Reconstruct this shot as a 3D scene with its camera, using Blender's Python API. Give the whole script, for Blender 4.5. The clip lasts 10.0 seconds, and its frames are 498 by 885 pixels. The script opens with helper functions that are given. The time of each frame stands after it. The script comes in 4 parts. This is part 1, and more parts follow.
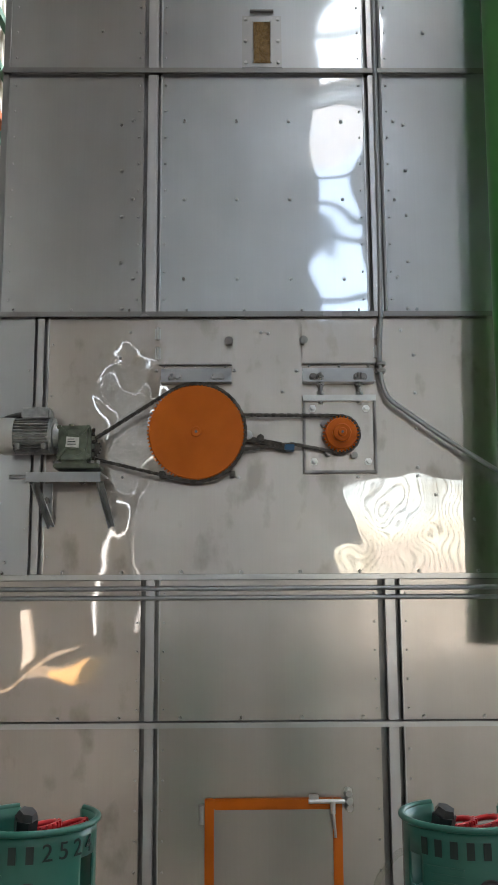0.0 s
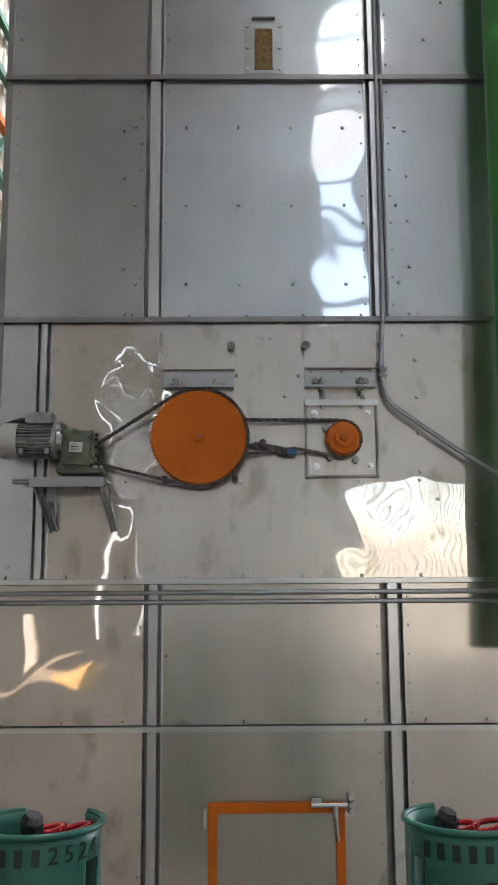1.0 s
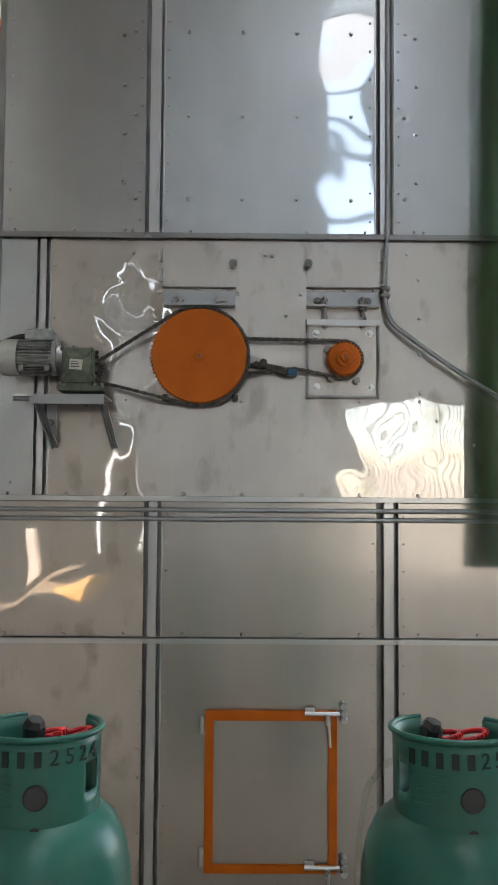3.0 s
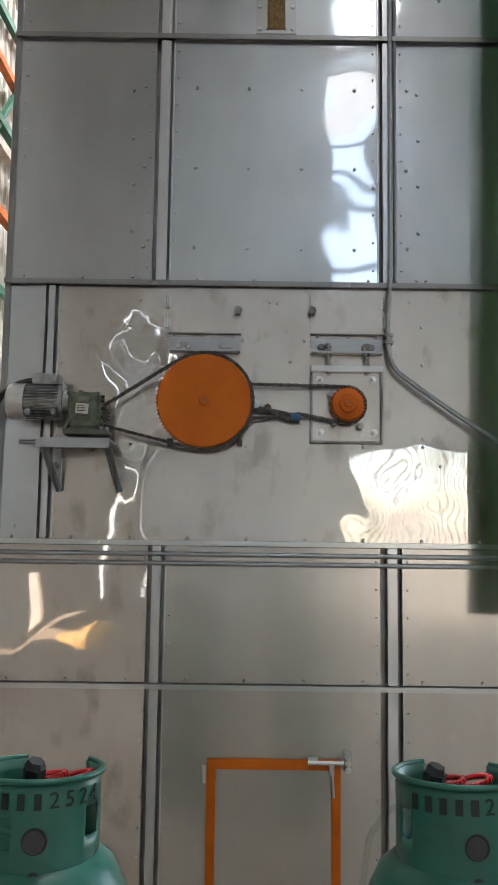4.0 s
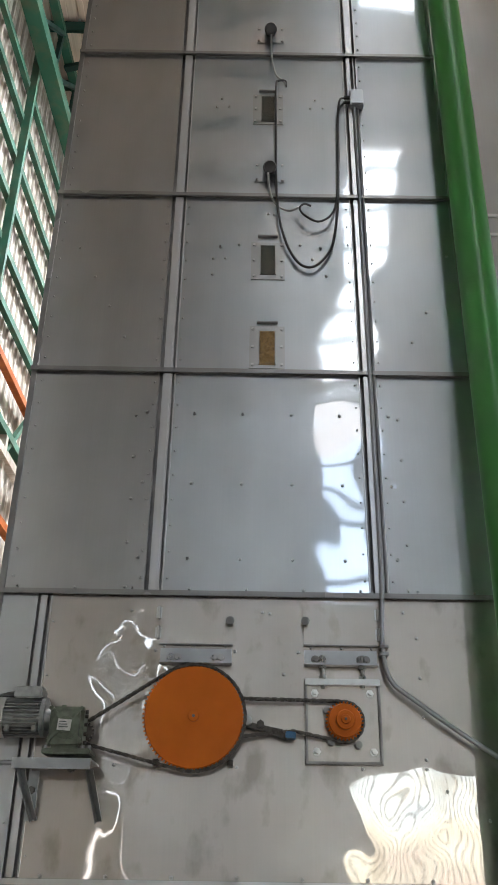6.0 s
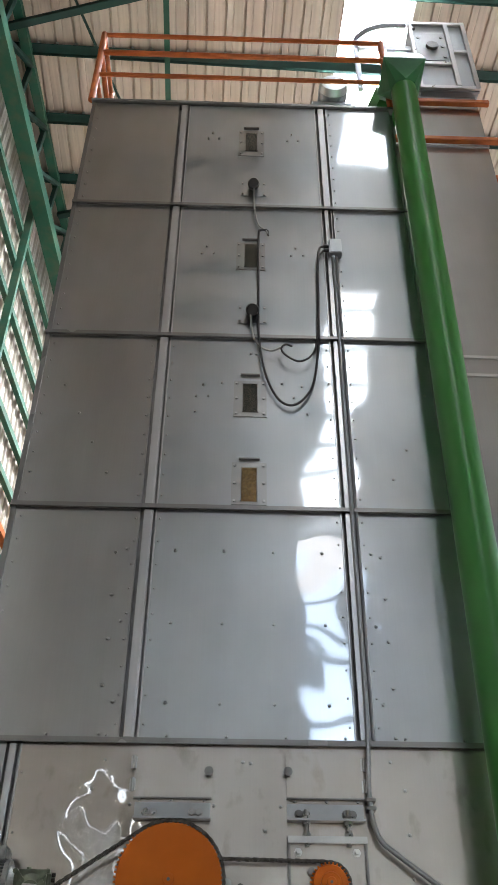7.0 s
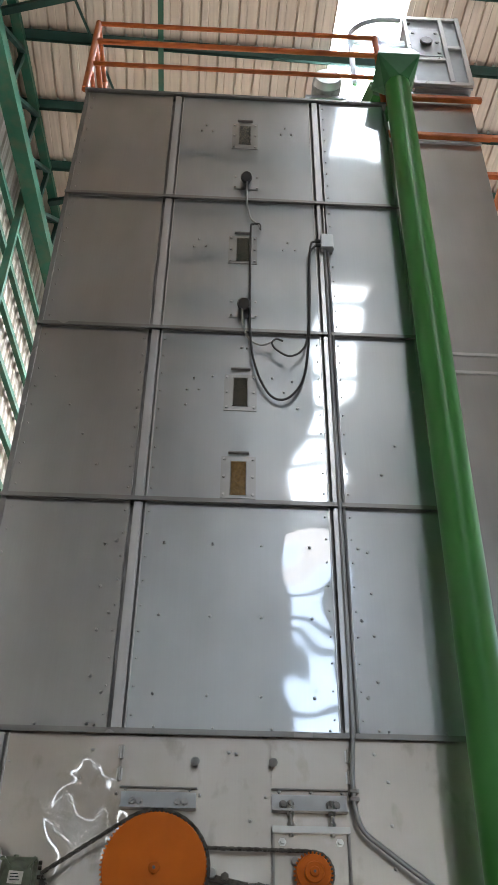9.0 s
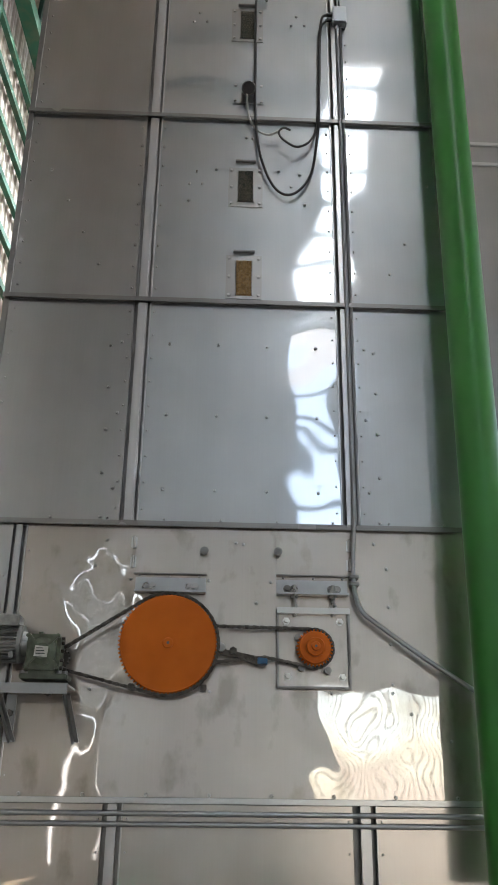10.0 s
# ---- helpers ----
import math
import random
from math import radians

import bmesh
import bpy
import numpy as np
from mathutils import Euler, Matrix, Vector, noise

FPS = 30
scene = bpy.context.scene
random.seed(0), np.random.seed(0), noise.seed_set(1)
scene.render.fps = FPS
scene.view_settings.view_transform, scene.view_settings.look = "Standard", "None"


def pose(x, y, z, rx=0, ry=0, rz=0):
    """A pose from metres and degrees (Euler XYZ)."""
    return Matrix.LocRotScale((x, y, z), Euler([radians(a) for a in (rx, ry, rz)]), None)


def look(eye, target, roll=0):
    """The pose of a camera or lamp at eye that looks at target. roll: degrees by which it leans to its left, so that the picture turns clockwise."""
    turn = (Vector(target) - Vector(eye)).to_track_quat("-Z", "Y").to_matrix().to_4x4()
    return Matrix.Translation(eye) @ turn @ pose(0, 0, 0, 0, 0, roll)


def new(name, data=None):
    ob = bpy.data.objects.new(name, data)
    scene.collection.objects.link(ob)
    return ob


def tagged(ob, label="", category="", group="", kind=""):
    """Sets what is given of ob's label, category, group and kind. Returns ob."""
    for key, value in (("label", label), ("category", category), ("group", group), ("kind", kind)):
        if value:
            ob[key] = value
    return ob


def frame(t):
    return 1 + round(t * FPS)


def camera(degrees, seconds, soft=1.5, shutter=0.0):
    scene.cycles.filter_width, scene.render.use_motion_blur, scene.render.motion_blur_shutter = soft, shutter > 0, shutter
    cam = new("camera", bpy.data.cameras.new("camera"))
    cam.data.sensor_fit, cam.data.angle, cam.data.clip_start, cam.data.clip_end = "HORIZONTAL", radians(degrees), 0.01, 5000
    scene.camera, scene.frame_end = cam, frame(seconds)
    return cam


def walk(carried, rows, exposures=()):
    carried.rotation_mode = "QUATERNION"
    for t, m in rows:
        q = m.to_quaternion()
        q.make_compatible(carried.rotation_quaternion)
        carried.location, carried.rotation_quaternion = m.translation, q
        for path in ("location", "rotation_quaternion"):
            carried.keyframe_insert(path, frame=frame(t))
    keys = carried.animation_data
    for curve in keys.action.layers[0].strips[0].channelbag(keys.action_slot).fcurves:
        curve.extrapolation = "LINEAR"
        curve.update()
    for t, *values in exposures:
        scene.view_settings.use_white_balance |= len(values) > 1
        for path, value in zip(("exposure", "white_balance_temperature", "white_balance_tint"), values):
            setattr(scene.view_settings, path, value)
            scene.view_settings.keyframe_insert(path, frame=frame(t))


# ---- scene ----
cam = camera(32.67, 10.0)
# seconds, eye, pitch up, roll, yaw
ROWS = [
    (0.0, 0.0005, 0.0320, 1.6954, 8.49, 0.30, -0.59),
    (0.5, -0.0019, 0.0184, 1.6953, 8.66, 0.35, -0.38),
    (1.0, -0.0021, 0.0184, 1.6979, 8.73, 0.36, -0.46),
    (1.5, -0.0017, 0.0189, 1.7046, 8.62, 0.22, -0.46),
    (2.0, -0.0009, 0.0257, 1.7114, 7.83, 0.00, -0.42),
    (2.5, 0.0017, 0.0267, 1.7082, 4.79, -0.31, -0.58),
    (2.7, 0.0032, 0.0215, 1.7059, 3.22, -0.35, -0.49),
    (3.8, 0.0064, -0.0052, 1.6908, 4.12, -0.66, -0.22),
    (4.0, 0.0065, -0.0061, 1.6903, 6.40, -0.77, -0.15),
    (4.5, 0.0083, -0.0072, 1.6921, 12.53, -0.88, -0.06),
    (5.0, 0.0082, -0.0046, 1.6822, 17.53, -0.83, -0.15),
    (6.5, 0.0209, 0.0040, 1.6813, 31.75, -0.66, -0.97),
    (7.0, 0.0205, 0.0077, 1.7115, 36.15, -0.42, -1.67),
    (7.5, 0.0187, -0.0043, 1.7160, 40.10, -0.42, -2.27),
    (8.0, 0.0136, -0.0202, 1.7095, 40.40, -0.52, -2.58),
    (8.5, 0.0120, -0.0237, 1.7102, 39.41, -0.72, -2.80),
    (9.0, 0.0095, -0.0277, 1.7113, 35.47, -0.59, -2.81),
    (9.5, 0.0072, -0.0240, 1.7146, 27.57, -0.72, -2.57),
    (10.0, 0.0066, -0.0216, 1.7147, 22.12, -0.64, -2.44),
]
walk(cam, [(t, pose(x, y, z, 90 + pitch, roll, yaw)) for t, x, y, z, pitch, roll, yaw in ROWS], exposures=[(0.0, 1.80)])

# ---- daylight ----
world = bpy.data.worlds.new("sky")
scene.world = world
world.use_nodes = True
wn = world.node_tree
sky = wn.nodes.new("ShaderNodeTexSky")
sky.sky_type, sky.sun_disc, sky.sun_elevation, sky.sun_rotation = "NISHITA", False, radians(39), radians(254)
wn.nodes["Background"].inputs["Strength"].default_value = 0.12
wn.links.new(sky.outputs["Color"], wn.nodes["Background"].inputs["Color"])

sun = new("sun", bpy.data.lights.new("sun", "SUN"))
sun.data.energy, sun.data.angle, sun.data.color = 5.0, radians(0.5), (1.0, 0.80, 0.55)
sun.matrix_world = look((-10.8, -10.0, 7.5), (-1.8, -7.4, 0.0))


def daylight(name, place, target, width, height, watts, colour=(0.86, 0.93, 1.0)):
    """An area lamp in an opening: the sky's light, or an added fill."""
    lamp = new(name, bpy.data.lights.new(name, "AREA"))
    lamp.data.shape, lamp.data.size, lamp.data.size_y = "RECTANGLE", width, height
    lamp.data.energy, lamp.data.color = watts, colour
    lamp.matrix_world = look(place, target) if target else pose(*place, 0, 0, 1.8)
    return lamp


BACK, LEFT, RIGHT, FAR, ROOF = -11.0, -3.2, 9.0, 15.0, 12.7
daylight("skylight_front", (1.65, 9.75, ROOF + 0.10), None, 0.9, 14.5, 860)
daylight("skylight_middle", (1.95, -0.3, ROOF + 0.10), None, 0.9, 1.2, 4)
daylight("skylight_rear", (2.18, -7.2, ROOF + 0.10), None, 0.9, 7.2, 29)
daylight("gable_daylight", (2.3, BACK - 0.25, 9.2), (2.3, 0, 9.2), 1.7, 6.2, 18)
daylight("doorway_daylight", (3.9, BACK - 0.25, 2.0), (3.9, 0, 2.0), 4.2, 4.0, 15.5, (1.0, 0.97, 0.92))
daylight("slit_daylight", (-2.95, BACK - 0.25, 3.1), (-2.95, 0, 3.1), 0.4, 5.4, 6.5)
daylight("door_head_daylight", (-2.45, BACK - 0.25, 5.84), (-2.45, 0, 5.84), 1.0, 0.2, 0.7)
daylight("door_edge_daylight", (-2.02, BACK - 0.25, 3.1), (-2.02, 0, 3.1), 0.15, 5.4, 2.5)
# Added lamp in the made-up side opening that lets the sun in.
daylight("side_fill", (LEFT - 0.45, -7.25, 0.55), (0, -7.25, 0.55), 1.4, 0.8, 1.2, (1.0, 0.95, 0.88))
# Added lamp, aimed upwards to brighten the underside of the roof.
daylight("roof_fill", (RIGHT - 0.02, 9.5, 4.0), (0, 8.5, 8.5), 8.4, 6.4, 92, (1.0, 0.97, 0.93))


# ---- materials ----
def material(name, colour, rough=0.5, metal=0.0, second=None, scale=6.0, grain=60.0, bump=0.1, stretch=(1, 1, 1),
             blotch=(0.42, 0.62), rough_swing=0.08, vary=0.0, bump_scale=None, spec=0.5, coat=0.0):
    m = bpy.data.materials.new(name)
    m.use_nodes = True
    nt = m.node_tree
    N, L = nt.nodes, nt.links
    b = N["Principled BSDF"]
    b.inputs["Metallic"].default_value = metal
    b.inputs["Specular IOR Level"].default_value = spec
    b.inputs["Coat Weight"].default_value = coat
    tc = N.new("ShaderNodeTexCoord")
    mp = N.new("ShaderNodeMapping")
    mp.inputs["Scale"].default_value = stretch
    L.new(tc.outputs["Object"], mp.inputs["Vector"])
    big, fine = N.new("ShaderNodeTexNoise"), N.new("ShaderNodeTexNoise")
    big.inputs["Scale"].default_value, big.inputs["Detail"].default_value = scale, 6
    fine.inputs["Scale"].default_value, fine.inputs["Detail"].default_value = grain, 3
    for n in (big, fine):
        L.new(mp.outputs["Vector"], n.inputs["Vector"])
    ramp = N.new("ShaderNodeMapRange")
    ramp.inputs["From Min"].default_value, ramp.inputs["From Max"].default_value = blotch
    L.new(big.outputs["Fac"], ramp.inputs["Value"])
    mix = N.new("ShaderNodeMix")
    mix.data_type = "RGBA"
    mix.inputs["A"].default_value = (*colour, 1)
    mix.inputs["B"].default_value = (*(second or [c * 0.82 for c in colour]), 1)
    L.new(ramp.outputs["Result"], mix.inputs["Factor"])
    out = mix.outputs["Result"]
    if vary:
        info = N.new("ShaderNodeObjectInfo")
        swing = N.new("ShaderNodeMapRange")
        swing.inputs["To Min"].default_value, swing.inputs["To Max"].default_value = 1 - vary, 1 + vary
        L.new(info.outputs["Random"], swing.inputs["Value"])
        hsv = N.new("ShaderNodeHueSaturation")
        L.new(out, hsv.inputs["Color"])
        L.new(swing.outputs["Result"], hsv.inputs["Value"])
        out = hsv.outputs["Color"]
    L.new(out, b.inputs["Base Color"])
    rr = N.new("ShaderNodeMapRange")
    rr.inputs["To Min"].default_value, rr.inputs["To Max"].default_value = max(0.01, rough - rough_swing), rough + rough_swing
    rr.inputs["From Min"].default_value, rr.inputs["From Max"].default_value = 0.3, 0.7
    L.new(big.outputs["Fac"], rr.inputs["Value"])
    L.new(rr.outputs["Result"], b.inputs["Roughness"])
    bp = N.new("ShaderNodeBump")
    bp.inputs["Strength"].default_value, bp.inputs["Distance"].default_value = bump, 0.002
    L.new(fine.outputs["Fac"], bp.inputs["Height"])
    L.new(bp.outputs["Normal"], b.inputs["Normal"])
    return m


def steel(name, colour, second, sharp, broad, haze, scale=2.2, stretch=(1, 1, 0.35), blotch=(0.3, 0.75)):
    """Rolled stainless sheet: a mirror lobe under a broad haze, faint upright rolling streaks and soft stains."""
    m = bpy.data.materials.new(name)
    m.use_nodes = True
    N, L = m.node_tree.nodes, m.node_tree.links
    mirror, veil = N["Principled BSDF"], N.new("ShaderNodeBsdfPrincipled")
    tc = N.new("ShaderNodeTexCoord")

    def noise_at(k, size, detail):
        mp, n = N.new("ShaderNodeMapping"), N.new("ShaderNodeTexNoise")
        mp.inputs["Scale"].default_value = k
        n.inputs["Scale"].default_value, n.inputs["Detail"].default_value = size, detail
        L.new(tc.outputs["Object"], mp.inputs["Vector"])
        L.new(mp.outputs["Vector"], n.inputs["Vector"])
        return n.outputs["Fac"]

    def spread(value, a, b, lo, hi):
        r = N.new("ShaderNodeMapRange")
        for key, v in (("From Min", a), ("From Max", b), ("To Min", lo), ("To Max", hi)):
            r.inputs[key].default_value = v
        L.new(value, r.inputs["Value"])
        return r.outputs["Result"]

    stain, streak, cloud = noise_at(stretch, scale, 6), noise_at((1, 1, 0.012), 130, 3), noise_at((1, 1, 0.5), 1.6, 3)
    mix = N.new("ShaderNodeMix")
    mix.data_type = "RGBA"
    mix.inputs["A"].default_value, mix.inputs["B"].default_value = (*colour, 1), (*second, 1)
    L.new(spread(stain, *blotch, 0.0, 1.0), mix.inputs["Factor"])
    hsv = N.new("ShaderNodeHueSaturation")
    L.new(mix.outputs["Result"], hsv.inputs["Color"])
    L.new(spread(streak, 0.3, 0.7, 0.985, 1.015), hsv.inputs["Value"])
    for b in (mirror, veil):
        b.inputs["Metallic"].default_value = 1.0
        L.new(hsv.outputs["Color"], b.inputs["Base Color"])
    L.new(spread(cloud, 0.3, 0.7, sharp * 0.75, sharp * 1.35), mirror.inputs["Roughness"])
    L.new(spread(streak, 0.3, 0.7, broad - 0.01, broad + 0.01), veil.inputs["Roughness"])
    both = N.new("ShaderNodeMixShader")
    L.new(spread(cloud, 0.3, 0.7, haze - 0.07, haze + 0.07), both.inputs["Fac"])
    L.new(mirror.outputs[0], both.inputs[1])
    L.new(veil.outputs[0], both.inputs[2])
    L.new(both.outputs[0], N["Material Output"].inputs["Surface"])
    return m


STEEL = steel("stainless sheet", (0.63, 0.65, 0.67), (0.58, 0.595, 0.61), 0.036, 0.36, 0.44)
STEEL_BRIGHT = steel("polished stainless sheet", (0.65, 0.60, 0.56), (0.46, 0.41, 0.365), 0.028, 0.34, 0.42, 7.0, (1, 1, 0.6), (0.56, 0.68))
STEEL_MID = steel("half-bright stainless sheet", (0.605, 0.64, 0.67), (0.56, 0.59, 0.615), 0.050, 0.34, 0.44)
STEEL_SATIN = steel("satin stainless sheet", (0.58, 0.585, 0.59), (0.53, 0.53, 0.53), 0.12, 0.34, 0.42)
STEEL_MATT = steel("matt stainless sheet", (0.58, 0.54, 0.505), (0.51, 0.475, 0.445), 0.15, 0.40, 0.55)
STEEL_DULL = steel("brushed stainless bar", (0.62, 0.62, 0.62), (0.56, 0.56, 0.56), 0.18, 0.42, 0.6)
# Darker than the other bars: the shade under the ledges is in this colour.
STEEL_LEDGE = steel("folded steel edge darkened as its underside", (0.30, 0.295, 0.29), (0.24, 0.235, 0.23), 0.22, 0.45, 0.65)
STEEL_DARK = material("dark steel, also seam shade", (0.20, 0.197, 0.193), 0.40, 1.0, (0.16, 0.157, 0.153), 9, 160, 0.0)
BOLT = material("zinc bolt", (0.36, 0.36, 0.355), 0.32, 1.0, (0.30, 0.295, 0.29), 30, 200, 0.0, blotch=(0.2, 0.8), vary=0.1)
GALV = material("galvanised angle iron", (0.38, 0.395, 0.41), 0.36, 0.95, (0.33, 0.345, 0.36), 12, 120, 0.0, blotch=(0.2, 0.8), rough_swing=0.04)
ORANGE = material("orange machine paint", (0.58, 0.135, 0.004), 0.5, 0.0, (0.50, 0.112, 0.004), 7, 140, 0.10, spec=0.25, blotch=(0.35, 0.7))
ORANGE_RAIL = material("orange railing paint", (0.40, 0.095, 0.013), 0.65, 0.0, (0.30, 0.072, 0.014), 8, 90, 0.1, spec=0.3)
GREEN_PIPE = material("green pipe paint", (0.036, 0.20, 0.036), 0.33, 0.0, (0.031, 0.185, 0.031), 3, 60, 0.0, (1, 1, 0.2), (0.2, 0.8), 0.01)
GREEN_DARK = material("dark green, purlins and shaded truss bars", (0.006, 0.046, 0.033), 0.6, 0.0, (0.012, 0.040, 0.030), 5, 70, 0.15)
GREEN_HEAD = material("satin green paint", (0.020, 0.15, 0.04), 0.5, 0.0, (0.016, 0.12, 0.035), 6, 80, 0.1)
GREEN_STEEL = material("weathered green steel paint", (0.014, 0.092, 0.052), 0.6, 0.0, (0.07, 0.095, 0.055), 5, 70, 0.15, blotch=(0.45, 0.75), vary=0.15)
GEAR_GREEN = material("grey-green gearbox paint", (0.125, 0.150, 0.105), 0.45, 0.0, (0.085, 0.10, 0.07), 25, 150, 0.2)
MOTOR_GREY = material("aluminium motor casting", (0.36, 0.37, 0.37), 0.42, 0.7, (0.26, 0.27, 0.27), 25, 160, 0.2)
COWL = material("zinc fan cowl", (0.58, 0.58, 0.57), 0.30, 0.9, (0.52, 0.52, 0.51), 14, 120, 0.0, blotch=(0.2, 0.8), rough_swing=0.03)
CHAIN = material("oiled chain steel", (0.085, 0.078, 0.070), 0.42, 0.8, (0.05, 0.045, 0.04), 40, 200, 0.2)
RUBBER = material("black rubber", (0.022, 0.022, 0.023), 0.5, 0.0, (0.035, 0.035, 0.035), 20, 120, 0.1)
CABLE_GREY = material("grey cable sheath", (0.30, 0.30, 0.29), 0.5)
CYL_GREEN = material("green enamel of a gas cylinder", (0.019, 0.135, 0.100), 0.30, 0.0, (0.024, 0.118, 0.088), 9, 55, 0.05, blotch=(0.2, 0.8), rough_swing=0.02)
CYL_DARK = material("dark green print", (0.006, 0.022, 0.018), 0.6)
RED = material("red plastic", (0.50, 0.015, 0.02), 0.35)
BLUE = material("blue plastic block", (0.02, 0.11, 0.24), 0.4)
PAPER = material("worn paper label", (0.62, 0.62, 0.58), 0.7, 0.0, (0.45, 0.45, 0.42), 60)
GRAIN = material("grain behind glass", (0.40, 0.23, 0.09), 0.8, 0.0, (0.26, 0.14, 0.05), 70, 180, 0.6, blotch=(0.4, 0.6))
GLOW_GOLD = material("golden reflector granules", (0.85, 0.62, 0.32), 0.8, 0.0, (0.70, 0.47, 0.20), 12, 90, 0.6)
CHAMBER_SHADE = material("speckled slab in an unlit chamber's shade", (0.045, 0.043, 0.04), 0.8, 0.0, (0.10, 0.085, 0.07), 40, 120, 0.4, blotch=(0.4, 0.6))
ROOFING = material("cream metal roofing", (0.66, 0.53, 0.43), 0.6, 0.0, (0.52, 0.41, 0.33), 4, 40, 0.05, (6, 0.12, 1), (0.3, 0.7))
CLADDING = material("cream metal wall cladding", (0.42, 0.37, 0.31), 0.6, 0.0, (0.32, 0.275, 0.22), 4, 40, 0.05, (1, 6, 0.12), (0.35, 0.65))
CONCRETE = material("swept concrete floor", (0.37, 0.32, 0.27), 0.7, 0.0, (0.27, 0.235, 0.20), 1.1, 45, 0.4)
PLASTER = material("pale rendered wall", (0.61, 0.65, 0.69), 0.8, 0.0, (0.52, 0.555, 0.59), 0.9, 30, 0.3)
# For unseen rear walls, made dark to dim what the left-hand sheets mirror.
DIM_CLAD = material("cladding darkened for the mirrored view", (0.44, 0.42, 0.39), 0.7, 0.0, (0.33, 0.315, 0.29), 3, 40, 0.1, (1, 6, 0.2))
YARD = material("dusty sunlit yard", (0.30, 0.26, 0.20), 0.9, 0.0, (0.22, 0.19, 0.15), 0.7, 20, 0.5)


def pane_material(name, tint, rough, through_part):
    m = bpy.data.materials.new(name)
    m.use_nodes = True
    N, L = m.node_tree.nodes, m.node_tree.links
    glossy, clear, mix = N.new("ShaderNodeBsdfGlossy"), N.new("ShaderNodeBsdfTransparent"), N.new("ShaderNodeMixShader")
    glossy.inputs["Roughness"].default_value = rough
    clear.inputs["Color"].default_value = (*tint, 1)
    mix.inputs["Fac"].default_value = through_part
    L.new(glossy.outputs[0], mix.inputs[1])
    L.new(clear.outputs[0], mix.inputs[2])
    L.new(mix.outputs[0], N["Material Output"].inputs["Surface"])
    return m


GLASS = pane_material("sight glass", (0.92, 0.94, 0.92), 0.08, 0.96)
POLY = bpy.data.materials.new("milky roof sheet")
POLY.use_nodes = True
milk = POLY.node_tree.nodes.new("ShaderNodeBsdfTranslucent")
milk.inputs["Color"].default_value = (0.86, 0.90, 0.94, 1)
POLY.node_tree.links.new(milk.outputs[0], POLY.node_tree.nodes["Material Output"].inputs["Surface"])


# ---- mesh helpers ----
def box(bm, x0, x1, y0, y1, z0, z1, bevel=0.0, turn=None):
    r = bmesh.ops.create_cube(bm, size=1.0)
    c = Vector(((x0 + x1) / 2, (y0 + y1) / 2, (z0 + z1) / 2))
    m = Matrix.Translation(c) @ (turn or Matrix()) @ Matrix.Diagonal((x1 - x0, y1 - y0, z1 - z0, 1))
    bmesh.ops.transform(bm, matrix=m, verts=r["verts"])
    if bevel:
        edges = list({e for v in r["verts"] for e in v.link_edges})
        bmesh.ops.bevel(bm, geom=edges, offset=bevel, segments=2, affect="EDGES")
    return bm


def rod(bm, a, b, r0, r1=None, seg=16, caps=True):
    a, b = Vector(a), Vector(b)
    m = Matrix.Translation((a + b) / 2) @ (b - a).to_track_quat("Z", "Y").to_matrix().to_4x4()
    bmesh.ops.create_cone(bm, cap_ends=caps, segments=seg, radius1=r0, radius2=r0 if r1 is None else r1, depth=(b - a).length, matrix=m)
    return bm


def bar(bm, a, b, w, h, bevel=0.0):
    """A bar of section w by h between two points."""
    a, b = Vector(a), Vector(b)
    r = bmesh.ops.create_cube(bm, size=1.0)
    m = Matrix.Translation((a + b) / 2) @ (b - a).to_track_quat("Z", "Y").to_matrix().to_4x4() @ Matrix.Diagonal((w, h, (b - a).length, 1))
    bmesh.ops.transform(bm, matrix=m, verts=r["verts"])
    return bm


def smooth_line(points, steps=8):
    """Points of a soft curve through the given ones."""
    p = [Vector(q) for q in points]
    p = [p[0] * 2 - p[1], *p, p[-1] * 2 - p[-2]]
    out = []
    for i in range(1, len(p) - 2):
        for k in range(steps):
            t = k / steps
            a, b, c, d = p[i - 1:i + 3]
            out.append(0.5 * (2 * b + (c - a) * t + (2 * a - 5 * b + 4 * c - d) * t * t + (3 * b - a - 3 * c + d) * t ** 3))
    out.append(p[-2])
    return out


def tube(bm, points, r, seg=10):
    rings = []
    side = None
    for i, p in enumerate(points):
        d = (points[min(i + 1, len(points) - 1)] - points[max(i - 1, 0)]).normalized()
        if side is None:
            side = d.orthogonal().normalized()
        side = (side - d * side.dot(d)).normalized()
        up = d.cross(side)
        rings.append([bm.verts.new(p + r * (math.cos(2 * math.pi * k / seg) * side + math.sin(2 * math.pi * k / seg) * up)) for k in range(seg)])
    for a, b in zip(rings, rings[1:]):
        for k in range(seg):
            bm.faces.new((a[k], a[(k + 1) % seg], b[(k + 1) % seg], b[k]))
    bm.faces.new(rings[0][::-1])
    bm.faces.new(rings[-1])
    return bm


def lathe(bm, profile, centre, seg=48, a0=0.0, a1=2 * math.pi, axis="Z"):
    """Turns a profile of (radius, height) round an upright axis, or round one along y."""
    full = abs(a1 - a0 - 2 * math.pi) < 1e-6
    n = seg if full else seg + 1
    cols = []
    for k in range(n):
        a = a0 + (a1 - a0) * k / seg
        cols.append([bm.verts.new(Vector(centre) + (Vector((r * math.cos(a), r * math.sin(a), h)) if axis == "Z" else Vector((r * math.cos(a), h, r * math.sin(a))))) for r, h in profile])
    for k in range(n if full else n - 1):
        c, d = cols[k], cols[(k + 1) % n]
        for i in range(len(profile) - 1):
            bm.faces.new((c[i], d[i], d[i + 1], c[i + 1]))
    return bm


